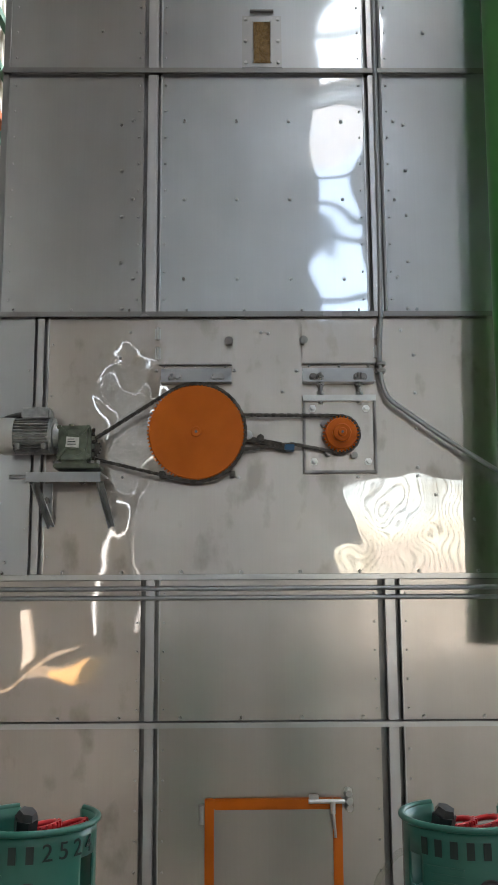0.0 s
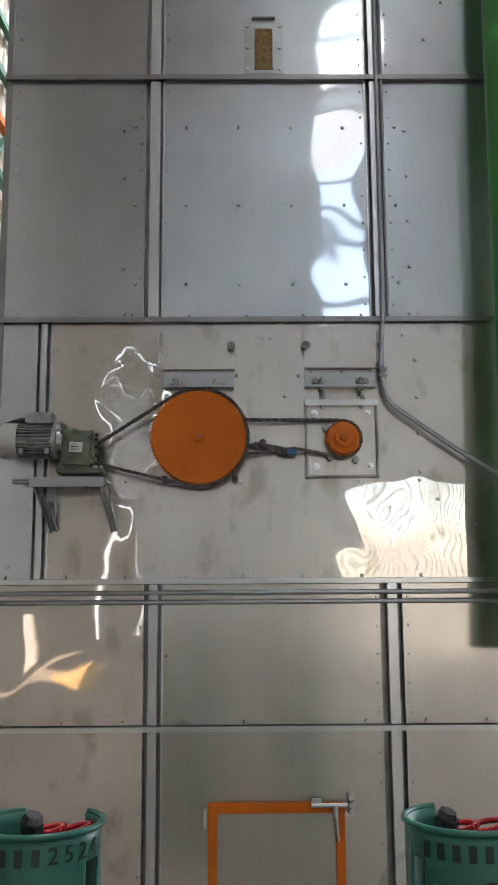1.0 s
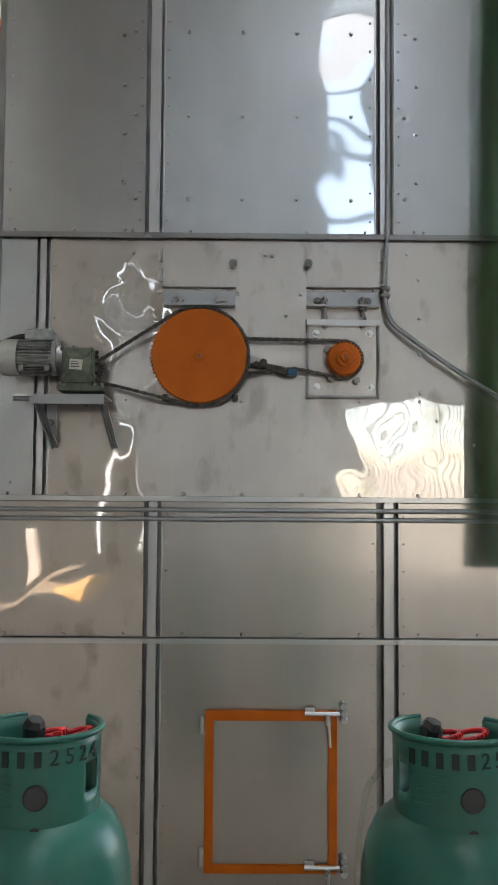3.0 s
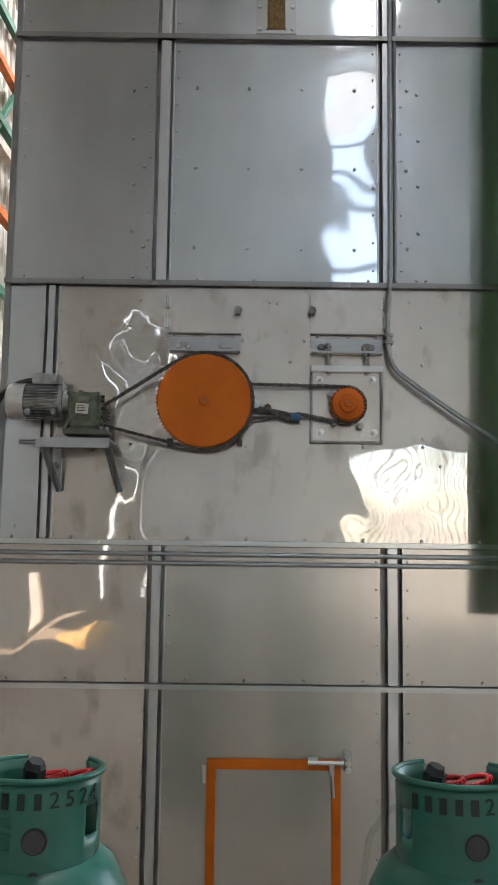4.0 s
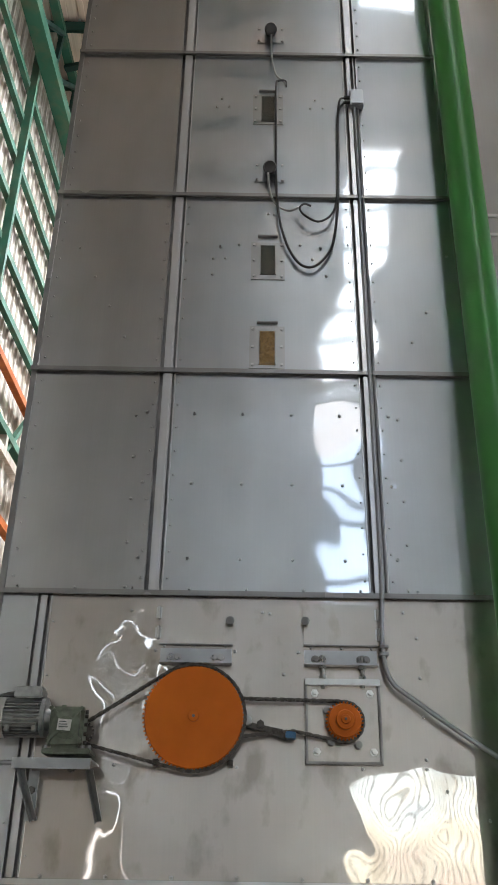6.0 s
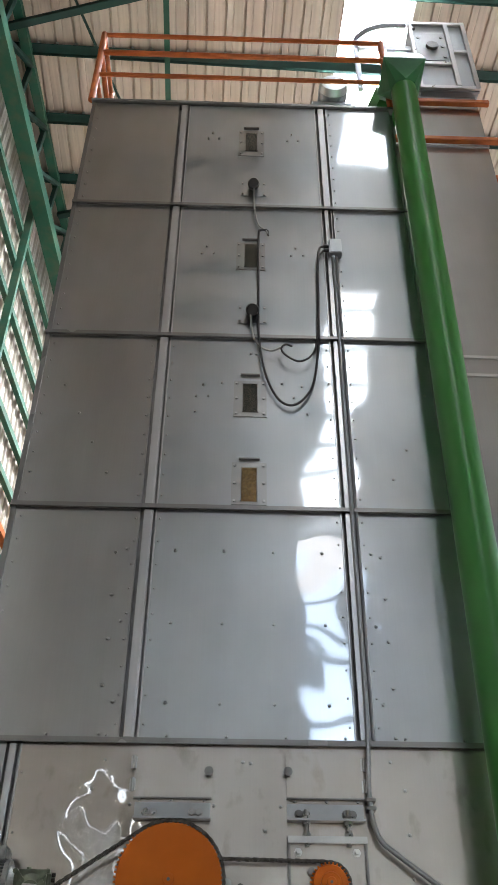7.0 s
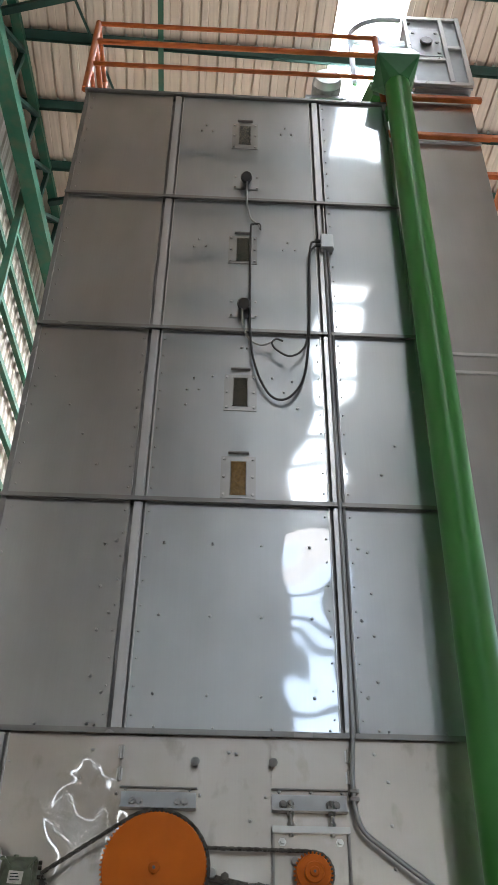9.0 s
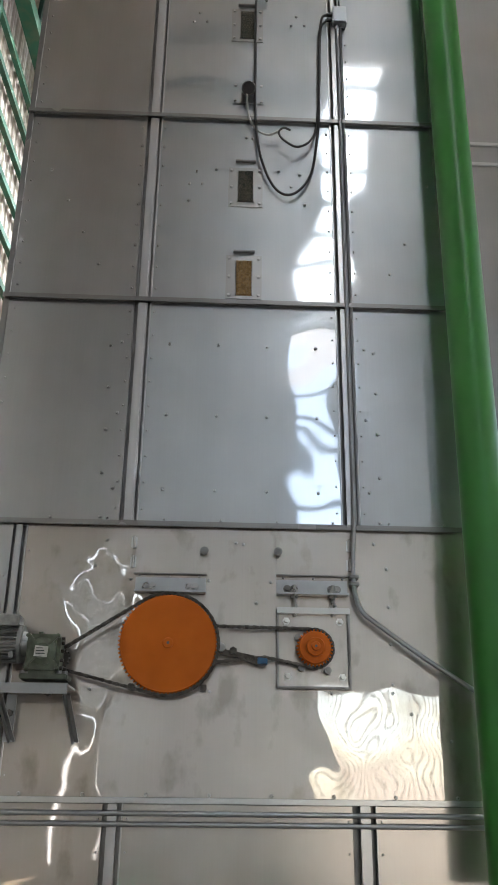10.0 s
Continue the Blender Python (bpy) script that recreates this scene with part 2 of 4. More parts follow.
base_of = {}


def thing(name, place, label, category, group="", kind=""):
    ob = new(name)
    ob.location = place
    base_of[ob.name] = Vector(place)
    return tagged(ob, label, category, group, kind)


def part(name, bm, mat, parent=None, label="", kind="", smooth=None):
    """Links a bmesh, drawn in the place's metres, as one mesh under a thing or a part."""
    me = bpy.data.meshes.new(name)
    bmesh.ops.recalc_face_normals(bm, faces=bm.faces)
    off = base_of[parent.name] if parent else Vector()
    if smooth is not None:
        for f in bm.faces:
            f.smooth = True
        for e in bm.edges:
            if len(e.link_faces) == 2 and e.calc_face_angle(0) > radians(smooth):
                e.smooth = False
    bm.transform(Matrix.Translation(-off))
    bm.to_mesh(me)
    bm.free()
    me.materials.append(mat)
    ob = new(name, me)
    ob.parent = parent
    base_of[ob.name] = off
    return tagged(ob, label, kind=kind)


def shell(name, bm, mat, label, category, kind="structure", smooth=None):
    return tagged(part(name, bm, mat, None, smooth=smooth), label, category, kind=kind)


def B():
    return bmesh.new()


# ---- the hall ----
YAW = Matrix.Rotation(radians(1.8), 4, "Z")

shell("floor", box(B(), LEFT - 0.2, RIGHT + 0.2, BACK - 0.2, FAR + 0.2, -0.15, 0.0), CONCRETE, "dusty grey concrete floor of the hall", "floor")
shell("ground", box(B(), -400, 400, -400, 400, -0.4, -0.16), YARD, "bare dusty yard round the hall", "ground")


def ribbed(bm, u0, u1, v0, v1, to, pitch=0.25, rise=0.028, top=0.03, foot=0.06):
    """Ribbed sheet: u across the ribs, v along them; to(u, v, h) gives the place."""
    prof = []
    u = u0
    while u < u1 - 1e-6:
        e = min(u + pitch, u1)
        prof += [(u, 0.0), (u + pitch * 0.30, 0.0), (u + pitch * 0.33, rise * 0.18), (u + pitch * 0.36, 0.0), (e - foot, 0.0), (e - foot / 2 - top / 2, rise), (e - foot / 2 + top / 2, rise)]
        u += pitch
    prof.append((u1, 0.0))
    a = [bm.verts.new(to(u, v0, h)) for u, h in prof]
    b = [bm.verts.new(to(u, v1, h)) for u, h in prof]
    for i in range(len(prof) - 1):
        bm.faces.new((a[i], a[i + 1], b[i + 1], b[i]))
    return bm


def roof_at(u, v, h):
    p = YAW @ Vector((u, v, 0))
    return Vector((p.x, p.y, ROOF + h))


# roof sheets, with two strips left open for the clear sheets
ceiling_bm = B()
S0, S1 = 1.50, 2.41
for u0, u1, v0, v1 in ((-4.0, S0, -14, 17), (S1, 10.5, -14, 17), (S0, S1, -14, -10.8), (S0, S1, -3.6, -0.9), (S0, S1, 0.3, 2.5)):
    ribbed(ceiling_bm, u0, u1, v0, v1, roof_at, rise=0.040, top=0.018, foot=0.034)
shell("ceiling", ceiling_bm, ROOFING, "cream ribbed metal roofing seen from below", "roof")
for nm, u0, u1, v0, v1 in (("skylight", S0, S1, -10.8, -3.6), ("skylight", S0, S1, -0.9, 0.3), ("skylight", S0, S1, 2.5, 17)):
    ob = shell(nm, ribbed(B(), u0, u1, v0, v1, roof_at), POLY, "milky ribbed plastic roof sheet letting daylight in", "skylight")
    ob.visible_shadow = False

# purlins with their hook bolts
for k in range(-14, 11):
    v = 5.20 + 1.02 * k
    bm = B()
    a, b = YAW @ Vector((-3.9, v, 0)), YAW @ Vector((10, v, 0))
    for dz, dy, w, h in ((-0.085, 0, 0.012, 0.15), (-0.016, 0.03, 0.06, 0.008), (-0.158, 0.03, 0.06, 0.008)):
        bar(bm, (a.x, a.y + dy, ROOF + dz), (b.x, b.y + dy, ROOF + dz), h, w)
    p = shell("purlin", bm, GREEN_DARK, "dark green painted steel roof purlin", "purlin")
    if 0 <= k < 6:
        bm = B()
        for i in range(34):
            c = YAW @ Vector((-3.0 + 0.25 * i, v - 0.045, 0))
            rod(bm, (c.x, c.y, ROOF - 0.045), (c.x, c.y, ROOF + 0.01), 0.024, 0.020, 6)
        tagged(part("hook_bolts", bm, PAPER, p), "bright hook bolts in a row", kind="stuff")


def beam(name, a, b, w, h, mat, label, category):
    return shell(name, bar(B(), a, b, w, h), mat, label, category)


beam("roof_strut", (-0.86, 2.5, 12.50), (-1.05, 9.0, 12.50), 0.07, 0.05, GREEN_STEEL, "green steel strut under the roof purlins", "strut")
beam("roof_brace", (-2.99, 5.75, 12.42), (-0.92, 5.23, 12.46), 0.09, 0.07, GREEN_DARK, "dark green steel brace under the roof", "brace")
beam("roof_brace", (-2.80, 8.75, 12.42), (-0.98, 8.30, 12.46), 0.09, 0.07, GREEN_DARK, "dark green steel brace under the roof", "brace")
beam("tie_rod", (-2.75, 3.3, 12.48), (-1.10, 8.5, 12.48), 0.028, 0.028, GREEN_DARK, "thin dark green roof tie rod", "tie rod")

# eaves girder along the side wall
truss = thing("lattice_girder", (-2.8, 7.0, 11.7), "weathered green lattice girder along the eaves", "girder", kind="structure")
TX = lambda y, z: -2.86 + 0.028 * (y - 4.5) - 0.05 * (12.6 - z)
for nm, z, w in (("top_chord", 12.52, 0.12), ("bottom_chord", 11.62, 0.21), ("inner_chord", 11.98, 0.07)):
    xo = -0.12 if nm == "inner_chord" else 0
    part(nm, bar(B(), (TX(1, z) + xo, 1.0, z), (TX(14, z) + xo, 14.0, z), w, w), GREEN_STEEL, truss)
for i in range(13):
    y = 1.6 + 0.95 * i
    # These bars lie in shade, which is put into a darker green.
    part("upright", bar(B(), (TX(y, 11.6), y, 11.62), (TX(y, 12.5), y, 12.52), 0.075, 0.06), GREEN_DARK, truss)
    part("diagonal", bar(B(), (TX(y, 11.6) + 0.03, y, 11.62), (TX(y + 0.95, 12.5) + 0.03, y + 0.95, 12.52), 0.065, 0.055), GREEN_DARK, truss)
    if i % 2 == 0:
        part("gusset", box(B(), TX(y, 11.6) + 0.07, TX(y, 11.6) + 0.085, y - 0.10, y + 0.10, 11.52, 11.76), GREEN_STEEL, truss)

# side wall: ribbed cladding on girts, with an added opening, unseen behind the camera
WX = LEFT
wall_at = lambda u, v, h: Vector((WX + 0.028 * (u - 6) + h, u, v))
shell("wall_west", ribbed(B(), 1.0, FAR, 0.0, ROOF, wall_at, 0.22), CLADDING, "cream ribbed metal cladding of the side wall", "wall")
bm = ribbed(B(), -6.5, 1.0, 0.0, ROOF, wall_at, 0.22)
ribbed(bm, BACK, -8.0, 0.0, ROOF, wall_at, 0.22)
ribbed(bm, -8.0, -6.5, 0.95, ROOF, wall_at, 0.22)
ribbed(bm, -8.0, -6.5, 0.0, 0.15, wall_at, 0.22)
shell("wall_west_rear", bm, DIM_CLAD, "unseen ribbed rear side wall, darkened to dim the tower's reflections", "wall")
for i, z in enumerate((3.3, 4.6, 7.95, 8.62, 9.29, 9.96, 10.63, 11.25)):
    bm = bar(B(), (WX + 0.028 * (-5.0) + 0.09, 1.0, z), (WX + 0.028 * 9 + 0.09, FAR, z), 0.07, 0.10)
    shell("girt", bm, GREEN_STEEL, "faded green steel wall girt", "girt")
for a, b, w, mat, nm in (((-3.0, 6, 7.25), (-2.9, 13, 7.15), 0.09, ORANGE_RAIL, "rusty"), ((-3.0, 6, 6.55), (-2.9, 13, 6.45), 0.10, GREEN_STEEL, "green"),
                         ((-2.95, 6, 6.2), (-2.85, 13, 6.1), 0.10, CLADDING, "cream"), ((-2.95, 6, 5.42), (-2.85, 13, 5.35), 0.10, ORANGE_RAIL, "rusty")):
    beam("landing_beam", a, b, w, w, mat, nm + " painted steel beam of a side landing", "beam")
beam("wall_column", (-2.98, 8.10, 0.0), (-2.98, 8.10, 12.4), 0.10, 0.07, GREEN_STEEL, "weathered green steel column of the side wall", "column")
for y in (7.5, 9.2, 10.9):
    beam("landing_brace", (-2.95, y, 6.2), (-2.95, y + 0.9, 7.2), 0.06, 0.06, GREEN_STEEL, "green steel brace of a side landing", "brace")
    beam("landing_post", (-2.95, y, 0.0), (-2.95, y, 6.6), 0.09, 0.09, CLADDING, "cream steel post of a side landing", "post")

# Unseen wall; its bay is made up to hold the roof's fill lamp.
bm = B()
for y0, y1, z0, z1 in ((BACK, 5.2, 0, ROOF + 0.4), (13.8, FAR, 0, ROOF + 0.4), (5.2, 13.8, 0, 0.6), (5.2, 13.8, 7.4, ROOF + 0.4)):
    box(bm, RIGHT, RIGHT + 0.2, y0, y1, z0, z1)
shell("wall_east", bm, PLASTER, "unseen pale hall wall, opened for the added roof fill", "wall")
bm = B()
ribbed(bm, LEFT - 0.6, RIGHT, 0.0, ROOF + 0.4, lambda u, v, h: Vector((u, FAR - h, v)), 0.25)
shell("wall_north", bm, CLADDING, "cream ribbed metal cladding of the end wall", "wall")
# end wall behind the camera: a tall glazed strip above, a wide doorway below
GX0, GX1, GZ0, GZ1, DX0, DX1, DZ1 = 1.75, 2.95, 6.95, 12.1, 2.1, 5.8, 3.7
bm = B()
for x0, x1, z0, z1 in ((-1.9, GX0, DZ1, ROOF + 0.4), (GX1, RIGHT, DZ1, ROOF + 0.4), (GX0, GX1, DZ1, GZ0), (GX0, GX1, GZ1, ROOF + 0.4), (-1.9, DX0, 0, DZ1), (DX1, RIGHT, 0, DZ1)):
    box(bm, x0, x1, BACK - 0.15, BACK, z0, z1)
shell("wall_south", bm, PLASTER, "pale rendered end wall with a doorway", "wall")
bm = B()
for x0, x1, z0, z1 in ((LEFT - 0.6, -3.0, 0, ROOF + 0.4), (-3.0, -1.9, 5.88, ROOF + 0.4), (-2.0, -1.9, 0, 5.88), (-3.0, -2.0, 0, 0.4)):
    box(bm, x0, x1, BACK - 0.15, BACK, z0, z1)
shell("wall_south_west", bm, DIM_CLAD, "unseen end wall with a tall door opening, darkened to dim reflections", "wall")
side_door = thing("door_2", (-2.45, BACK, 0.4), "shut dark sliding door with daylight round its edges", "door", kind="structure")
part("leaf", box(B(), -2.90, -2.04, BACK - 0.15, BACK - 0.01, 0.40, 5.80), DIM_CLAD, side_door)
win = thing("window_1", (2.3, BACK, GZ0), "tall steel-framed window with glazing bars", "window", kind="structure")
for z in (GZ0, 7.6, 8.9, 9.3, 10.6, GZ1 - 0.06):
    part("glazing_bar", box(B(), GX0, GX1, BACK - 0.12, BACK - 0.06, z, z + 0.12), GREEN_STEEL, win)
for x in (GX0, GX1 - 0.06):
    part("jamb", box(B(), x, x + 0.06, BACK - 0.12, BACK - 0.06, GZ0, GZ1), GREEN_STEEL, win)
gate = thing("door_1", (3.9, BACK, 0), "wide doorway hung with upright slats", "doorway", kind="structure")
x = DX0
while x < DX1:
    part("slat", box(B(), x, x + 0.028, BACK - 0.09, BACK - 0.06, 0, DZ1), PLASTER, gate)
    x += 0.15


# Added golden reflector, out of view, for the warm glow low on the tower.
bm = B()
for i in range(900):
    a, q = random.uniform(0, 2 * math.pi), random.random() ** 0.5
    x, y = -2.45 + 0.5 * q * math.cos(a), -6.9 + 0.75 * q * math.sin(a)
    box(bm, x - 0.03, x + 0.03, y - 0.03, y + 0.03, 0.0, 0.012 + 0.05 * (1 - q), turn=Matrix.Rotation(a, 4, "Z"))
tagged(part("glow_reflector", bm, GLOW_GOLD), "added golden reflector on the floor, unseen, for a mirrored glow", "grain", kind="stuff")

# ---- the dryer tower ----
WALL = 3.5
ROWS_Z = (0.0, 1.093, 1.664, 2.755, 3.862, 4.985, 6.115, 7.235)
XL, XR = -1.03, 1.083


def wp(x, z, y):
    """The wall's point (x, z) carried out to the depth y on the line to the eye's height."""
    k = y / WALL
    return Vector((x * k, y, 1.7 + (z - 1.7) * k))


tower = thing("dryer_tower", (0, WALL, 0), "tall stainless steel grain dryer tower of bolted sheets", "dryer")


DENTS = ((0.67, 3.272), (0.906, 4.236), (0.822, 4.054), (0.737, 3.879), (0.445, 3.635), (0.165, 2.66), (0.339, 4.562), (0.409, 4.455), (0.448, 2.918))


def sheet(x0, x1, z0, z1, amp, size, seed, mat, step=0.03, label="", slack=0.0):
    """A thin sheet that bulges a little between its fixings."""
    bm = B()
    nx, nz = max(2, round((x1 - x0) / step)), max(2, round((z1 - z0) / step))
    grid = []
    for j in range(nz + 1):
        row = []
        for i in range(nx + 1):
            u, v = i / nx, j / nz
            x, z = x0 + u * (x1 - x0), z0 + v * (z1 - z0)
            edge = (1 + 2.0 * slack * max(0.0, min(1.0, (-0.25 - x) / 0.2))) * min(1.0, 6 * min(u, 1 - u)) * min(1.0, 6 * min(v, 1 - v))
            n = noise.noise(Vector((x / size + seed * 7.3, z / size, seed * 3.1))) + 0.35 * noise.noise(Vector((x / size * 2.3, z / size * 2.3, seed + 40)))
            dent = sum(0.0008 * math.exp(-((x - dx) ** 2 + (z - dz) ** 2) / 0.0006) for dx, dz in DENTS)
            row.append(bm.verts.new((x, WALL - amp * n * edge + dent, z)))
        grid.append(row)
    for j in range(nz):
        for i in range(nx):
            bm.faces.new((grid[j][i], grid[j][i + 1], grid[j + 1][i + 1], grid[j + 1][i]))
    rim = [e for e in bm.edges if len(e.link_faces) == 1]
    back = bmesh.ops.extrude_edge_only(bm, edges=rim)["geom"]
    bmesh.ops.translate(bm, vec=(0, 0.02, 0), verts=[g for g in back if isinstance(g, bmesh.types.BMVert)])
    return part("sheet", bm, mat, tower, label, smooth=50)


# The shade in the gaps between sheets is put into the core's colour.
part("core", box(B(), XL + 0.02, XR - 0.02, WALL + 0.032, WALL + 2.6, 0.0, 7.22), STEEL_DARK, tower, "steel carcass behind the sheets, coloured as the seams' shade")
g = 0.004
# upper rows: three sheets between two seams
for r in range(3, 7):
    z0, z1 = ROWS_Z[r] + 0.0125, ROWS_Z[r + 1] - 0.0045
    for k, (x0, x1) in enumerate(((-1.005, -0.413), (-0.333, 0.547), (0.630, XR))):
        sheet(x0, x1, z0, z1, (0.0016, 0.0042 if r == 3 else 0.0026, 0.0030 if r < 5 else 0.0012)[k], 0.50, r * 3 + k, STEEL_SATIN if k == 0 else STEEL_MID if r > 3 else STEEL, 0.012 if k == 2 else 0.03)
# machine row
sheet(-1.005, -0.857, 1.677, 2.750, 0.0012, 0.5, 50, STEEL)
sheet(-0.795, XR, 1.677, 2.750, 0.0042, 0.31, 53, STEEL_BRIGHT, 0.015, "polished stainless sheet with dents and smudges", 1.0)
# lower rows
for r, z0, z1 in ((0, 0.03, 1.079), (1, 1.107, 1.652)):
    for k, (x0, x1) in enumerate(((-1.005, -0.398), (-0.321, 0.553), (0.648, XR))):
        sheet(x0, x1, z0, z1, 0.0030 if k == 0 else 0.0016, 0.45, 70 + r * 3 + k, STEEL_BRIGHT if k == 0 else STEEL_MATT)


def post(xa, xb, z0, z1):
    part("post", box(B(), xa, xb, WALL - 0.012, WALL + 0.03, z0, z1, 0.003), STEEL_DULL, tower)


def lip(x, z0, z1, mat=None):
    part("sheet_edge", box(B(), x - 0.003, x + 0.003, WALL - 0.008, WALL + 0.02, z0, z1, 0.001), mat or STEEL_DULL, tower)


for r in range(3, 7):
    z0, z1 = ROWS_Z[r] + 0.014, ROWS_Z[r + 1] - 0.014
    post(-0.394, -0.356, z0, z1)
    lip(-0.336, z0, z1)
    lip(-0.353, z0, z1)
    post(0.569, 0.592 if r < 6 else 0.610, z0, z1)
    lip(0.549, z0, z1)
    if r < 6:
        lip(0.612, z0, z1)
    lip(0.628, z0, z1)
post(-0.842, -0.815, 1.68, 2.741)
lip(-0.797, 1.68, 2.741)
for z0, z1 in ((0.03, 1.081), (1.107, 1.654)):
    post(-0.378, -0.342, z0, z1)
    lip(-0.323, z0, z1)
    post(0.582, 0.622, z0, z1)
    lip(0.645, z0, z1)
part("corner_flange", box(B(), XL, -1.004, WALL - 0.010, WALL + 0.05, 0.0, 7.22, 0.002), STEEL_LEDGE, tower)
part("corner_flange", box(B(), XR + 0.001, XR + 0.019, WALL - 0.004, WALL + 0.05, 0.0, 7.18), STEEL_SATIN, tower)
# upper ledges, with their underside shade put into the steel's colour
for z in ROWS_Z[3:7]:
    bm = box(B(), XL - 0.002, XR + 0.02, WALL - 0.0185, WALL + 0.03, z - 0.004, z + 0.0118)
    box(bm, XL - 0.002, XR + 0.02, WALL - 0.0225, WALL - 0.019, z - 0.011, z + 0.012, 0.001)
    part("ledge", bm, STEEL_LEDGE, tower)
part("ledge", box(B(), XL - 0.002, XR + 0.02, WALL - 0.026, WALL + 0.03, 1.656, 1.676, 0.003), STEEL_DULL, tower)
part("ledge", box(B(), XL - 0.002, XR + 0.02, WALL - 0.026, WALL + 0.03, 1.083, 1.103, 0.003), STEEL_DULL, tower)
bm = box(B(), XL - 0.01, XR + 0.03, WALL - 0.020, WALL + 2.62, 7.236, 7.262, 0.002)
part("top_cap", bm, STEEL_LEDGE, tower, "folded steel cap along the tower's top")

# screws and rivets
bm = B()


def screw(x, z, r=0.008):
    bmesh.ops.create_cone(bm, cap_ends=True, segments=6, radius1=r, radius2=r * 0.75, depth=0.010, matrix=Matrix.Translation((x, WALL - 0.005, z)) @ Matrix.Rotation(radians(90), 4, "X"))


for x in (-0.235, -0.008, 0.220, 0.448):
    for z in (3.632, 3.272, 2.915):
        screw(x, z)
for x, z in ((-0.508, 3.615), (-0.458, 3.636), (-0.505, 3.401), (-0.455, 3.275), (-0.501, 3.193), (-0.503, 2.985), (-0.451, 2.917), (-0.495, 2.785),
             (0.677, 3.633), (0.720, 3.615), (0.724, 3.405), (0.672, 3.270), (0.722, 3.200), (0.722, 2.992), (0.674, 2.922), (0.714, 2.785)):
    screw(x, z)
for zc in (6.837, 5.672):
    for xc in (-0.157, 0.385):
        for dx, dz in ((-0.037, 0), (-0.008, 0.068), (0.036, 0.004)):
            screw(xc + dx, zc + dz, 0.0065)
for x, z in ((-0.143, 4.634), (-0.044, 4.654), (-0.178, 4.558), (-0.115, 4.561), (-0.179, 4.455), (0.109, 4.867), (0.140, 4.864), (0.277, 4.657), (0.384, 4.639), (0.339, 4.562), (0.409, 4.455),
             (-0.877, 4.615), (-0.778, 4.428), (-0.689, 4.244), (-0.599, 4.060), (0.906, 4.236), (0.822, 4.054), (0.737, 3.879), (1.040, 4.596),
             (-0.457, 2.683), (-0.498, 2.573), (0.091, 2.682), (0.122, 2.677), (0.239, 2.516), (0.179, 2.427), (0.682, 2.690), (0.731, 2.582), (0.733, 2.420), (0.734, 2.267), (0.734, 2.107), (0.732, 2.072),
             (0.804, 1.993), (0.957, 1.893), (-0.031, 2.068), (-0.004, 2.068), (0.484, 2.070), (-0.021, 2.516), (-0.346, 2.517), (-0.311, 2.535), (-0.186, 2.536), (-0.059, 2.535), (0.293, 2.536), (0.419, 2.536), (0.542, 2.536),
             (-0.951, 1.727), (-0.48, 2.12), (-0.48, 2.07)):
    screw(x, z, 0.0075)
for r in range(3, 7):
    for i in range(9):
        z = ROWS_Z[r] + 0.07 + i * 0.122
        for x in (-0.975, -0.432, -0.318, 0.528, 0.648):
            if r < 5 or x in (0.648, -0.975):
                screw(x, z, 0.0045)
for z0, n in ((0.10, 9), (1.15, 5)):
    for i in range(n):
        for x in (-0.412, -0.305, 0.538, 0.665):
            screw(x, z0 + i * 0.112, 0.005)
for i in range(9):
    for z in (1.697, 1.118):
        screw(-0.959 + 0.2405 * i, z - 0.012 if z > 1.5 else z, 0.0085)
    screw(-0.95 + 0.243 * i, 2.78, 0.006)
    screw(-0.875 if i % 2 else -0.78, 1.75 + i * 0.11, 0.004)
tagged(part("screws", bm, BOLT, tower), "small screw heads and rivets in rows", kind="stuff")

# sight windows in the upper rows
for xc, z0, z1, gz0, gz1, back, hood in ((0.105, 3.887, 4.134, 3.905, 4.102, GRAIN, 4.151), (0.107, 4.425, 4.668, 4.453, 4.646, CHAMBER_SHADE, 4.704),
                                        (0.104, 5.538, 5.777, 5.556, 5.759, CHAMBER_SHADE, 5.80), (0.102, 6.655, 6.935, 6.702, 6.905, CHAMBER_SHADE, 6.96)):
    w = part("sight_window", box(B(), xc - 0.087, xc + 0.087, WALL - 0.0065, WALL + 0.003, z0, z1, 0.001), STEEL_SATIN, tower, "small steel sight window frame")
    # Where no grain shows, the chamber's darkness is painted on this slab.
    part("filling", box(B(), xc - 0.040, xc + 0.040, WALL - 0.010, WALL - 0.0065, gz0, gz1, 0.0012), back, w, "brown grain behind the glass" if back is GRAIN else "dark slab for the unlit chamber behind the glass")
    p = part("pane", box(B(), xc - 0.039, xc + 0.039, WALL - 0.0135, WALL - 0.0105, gz0 + 0.001, gz1 - 0.001), GLASS, w, "clear sight glass")
    for x in (-0.041, 0.037):
        part("bead", box(B(), xc + x, xc + x + 0.004, WALL - 0.016, WALL - 0.006, gz0, gz1), STEEL_DARK, w)
    part("hood", box(B(), xc - 0.052, xc + 0.052, WALL - 0.018, WALL, hood, hood + 0.008, 0.001), STEEL_LEDGE, w)
    for x in (-0.072, 0.072):
        for f in (0.08, 0.5, 0.92):
            part("screw", rod(B(), (xc + x, WALL - 0.014, z0 + f * (z1 - z0)), (xc + x, WALL - 0.006, z0 + f * (z1 - z0)), 0.0075, seg=6), BOLT, w)


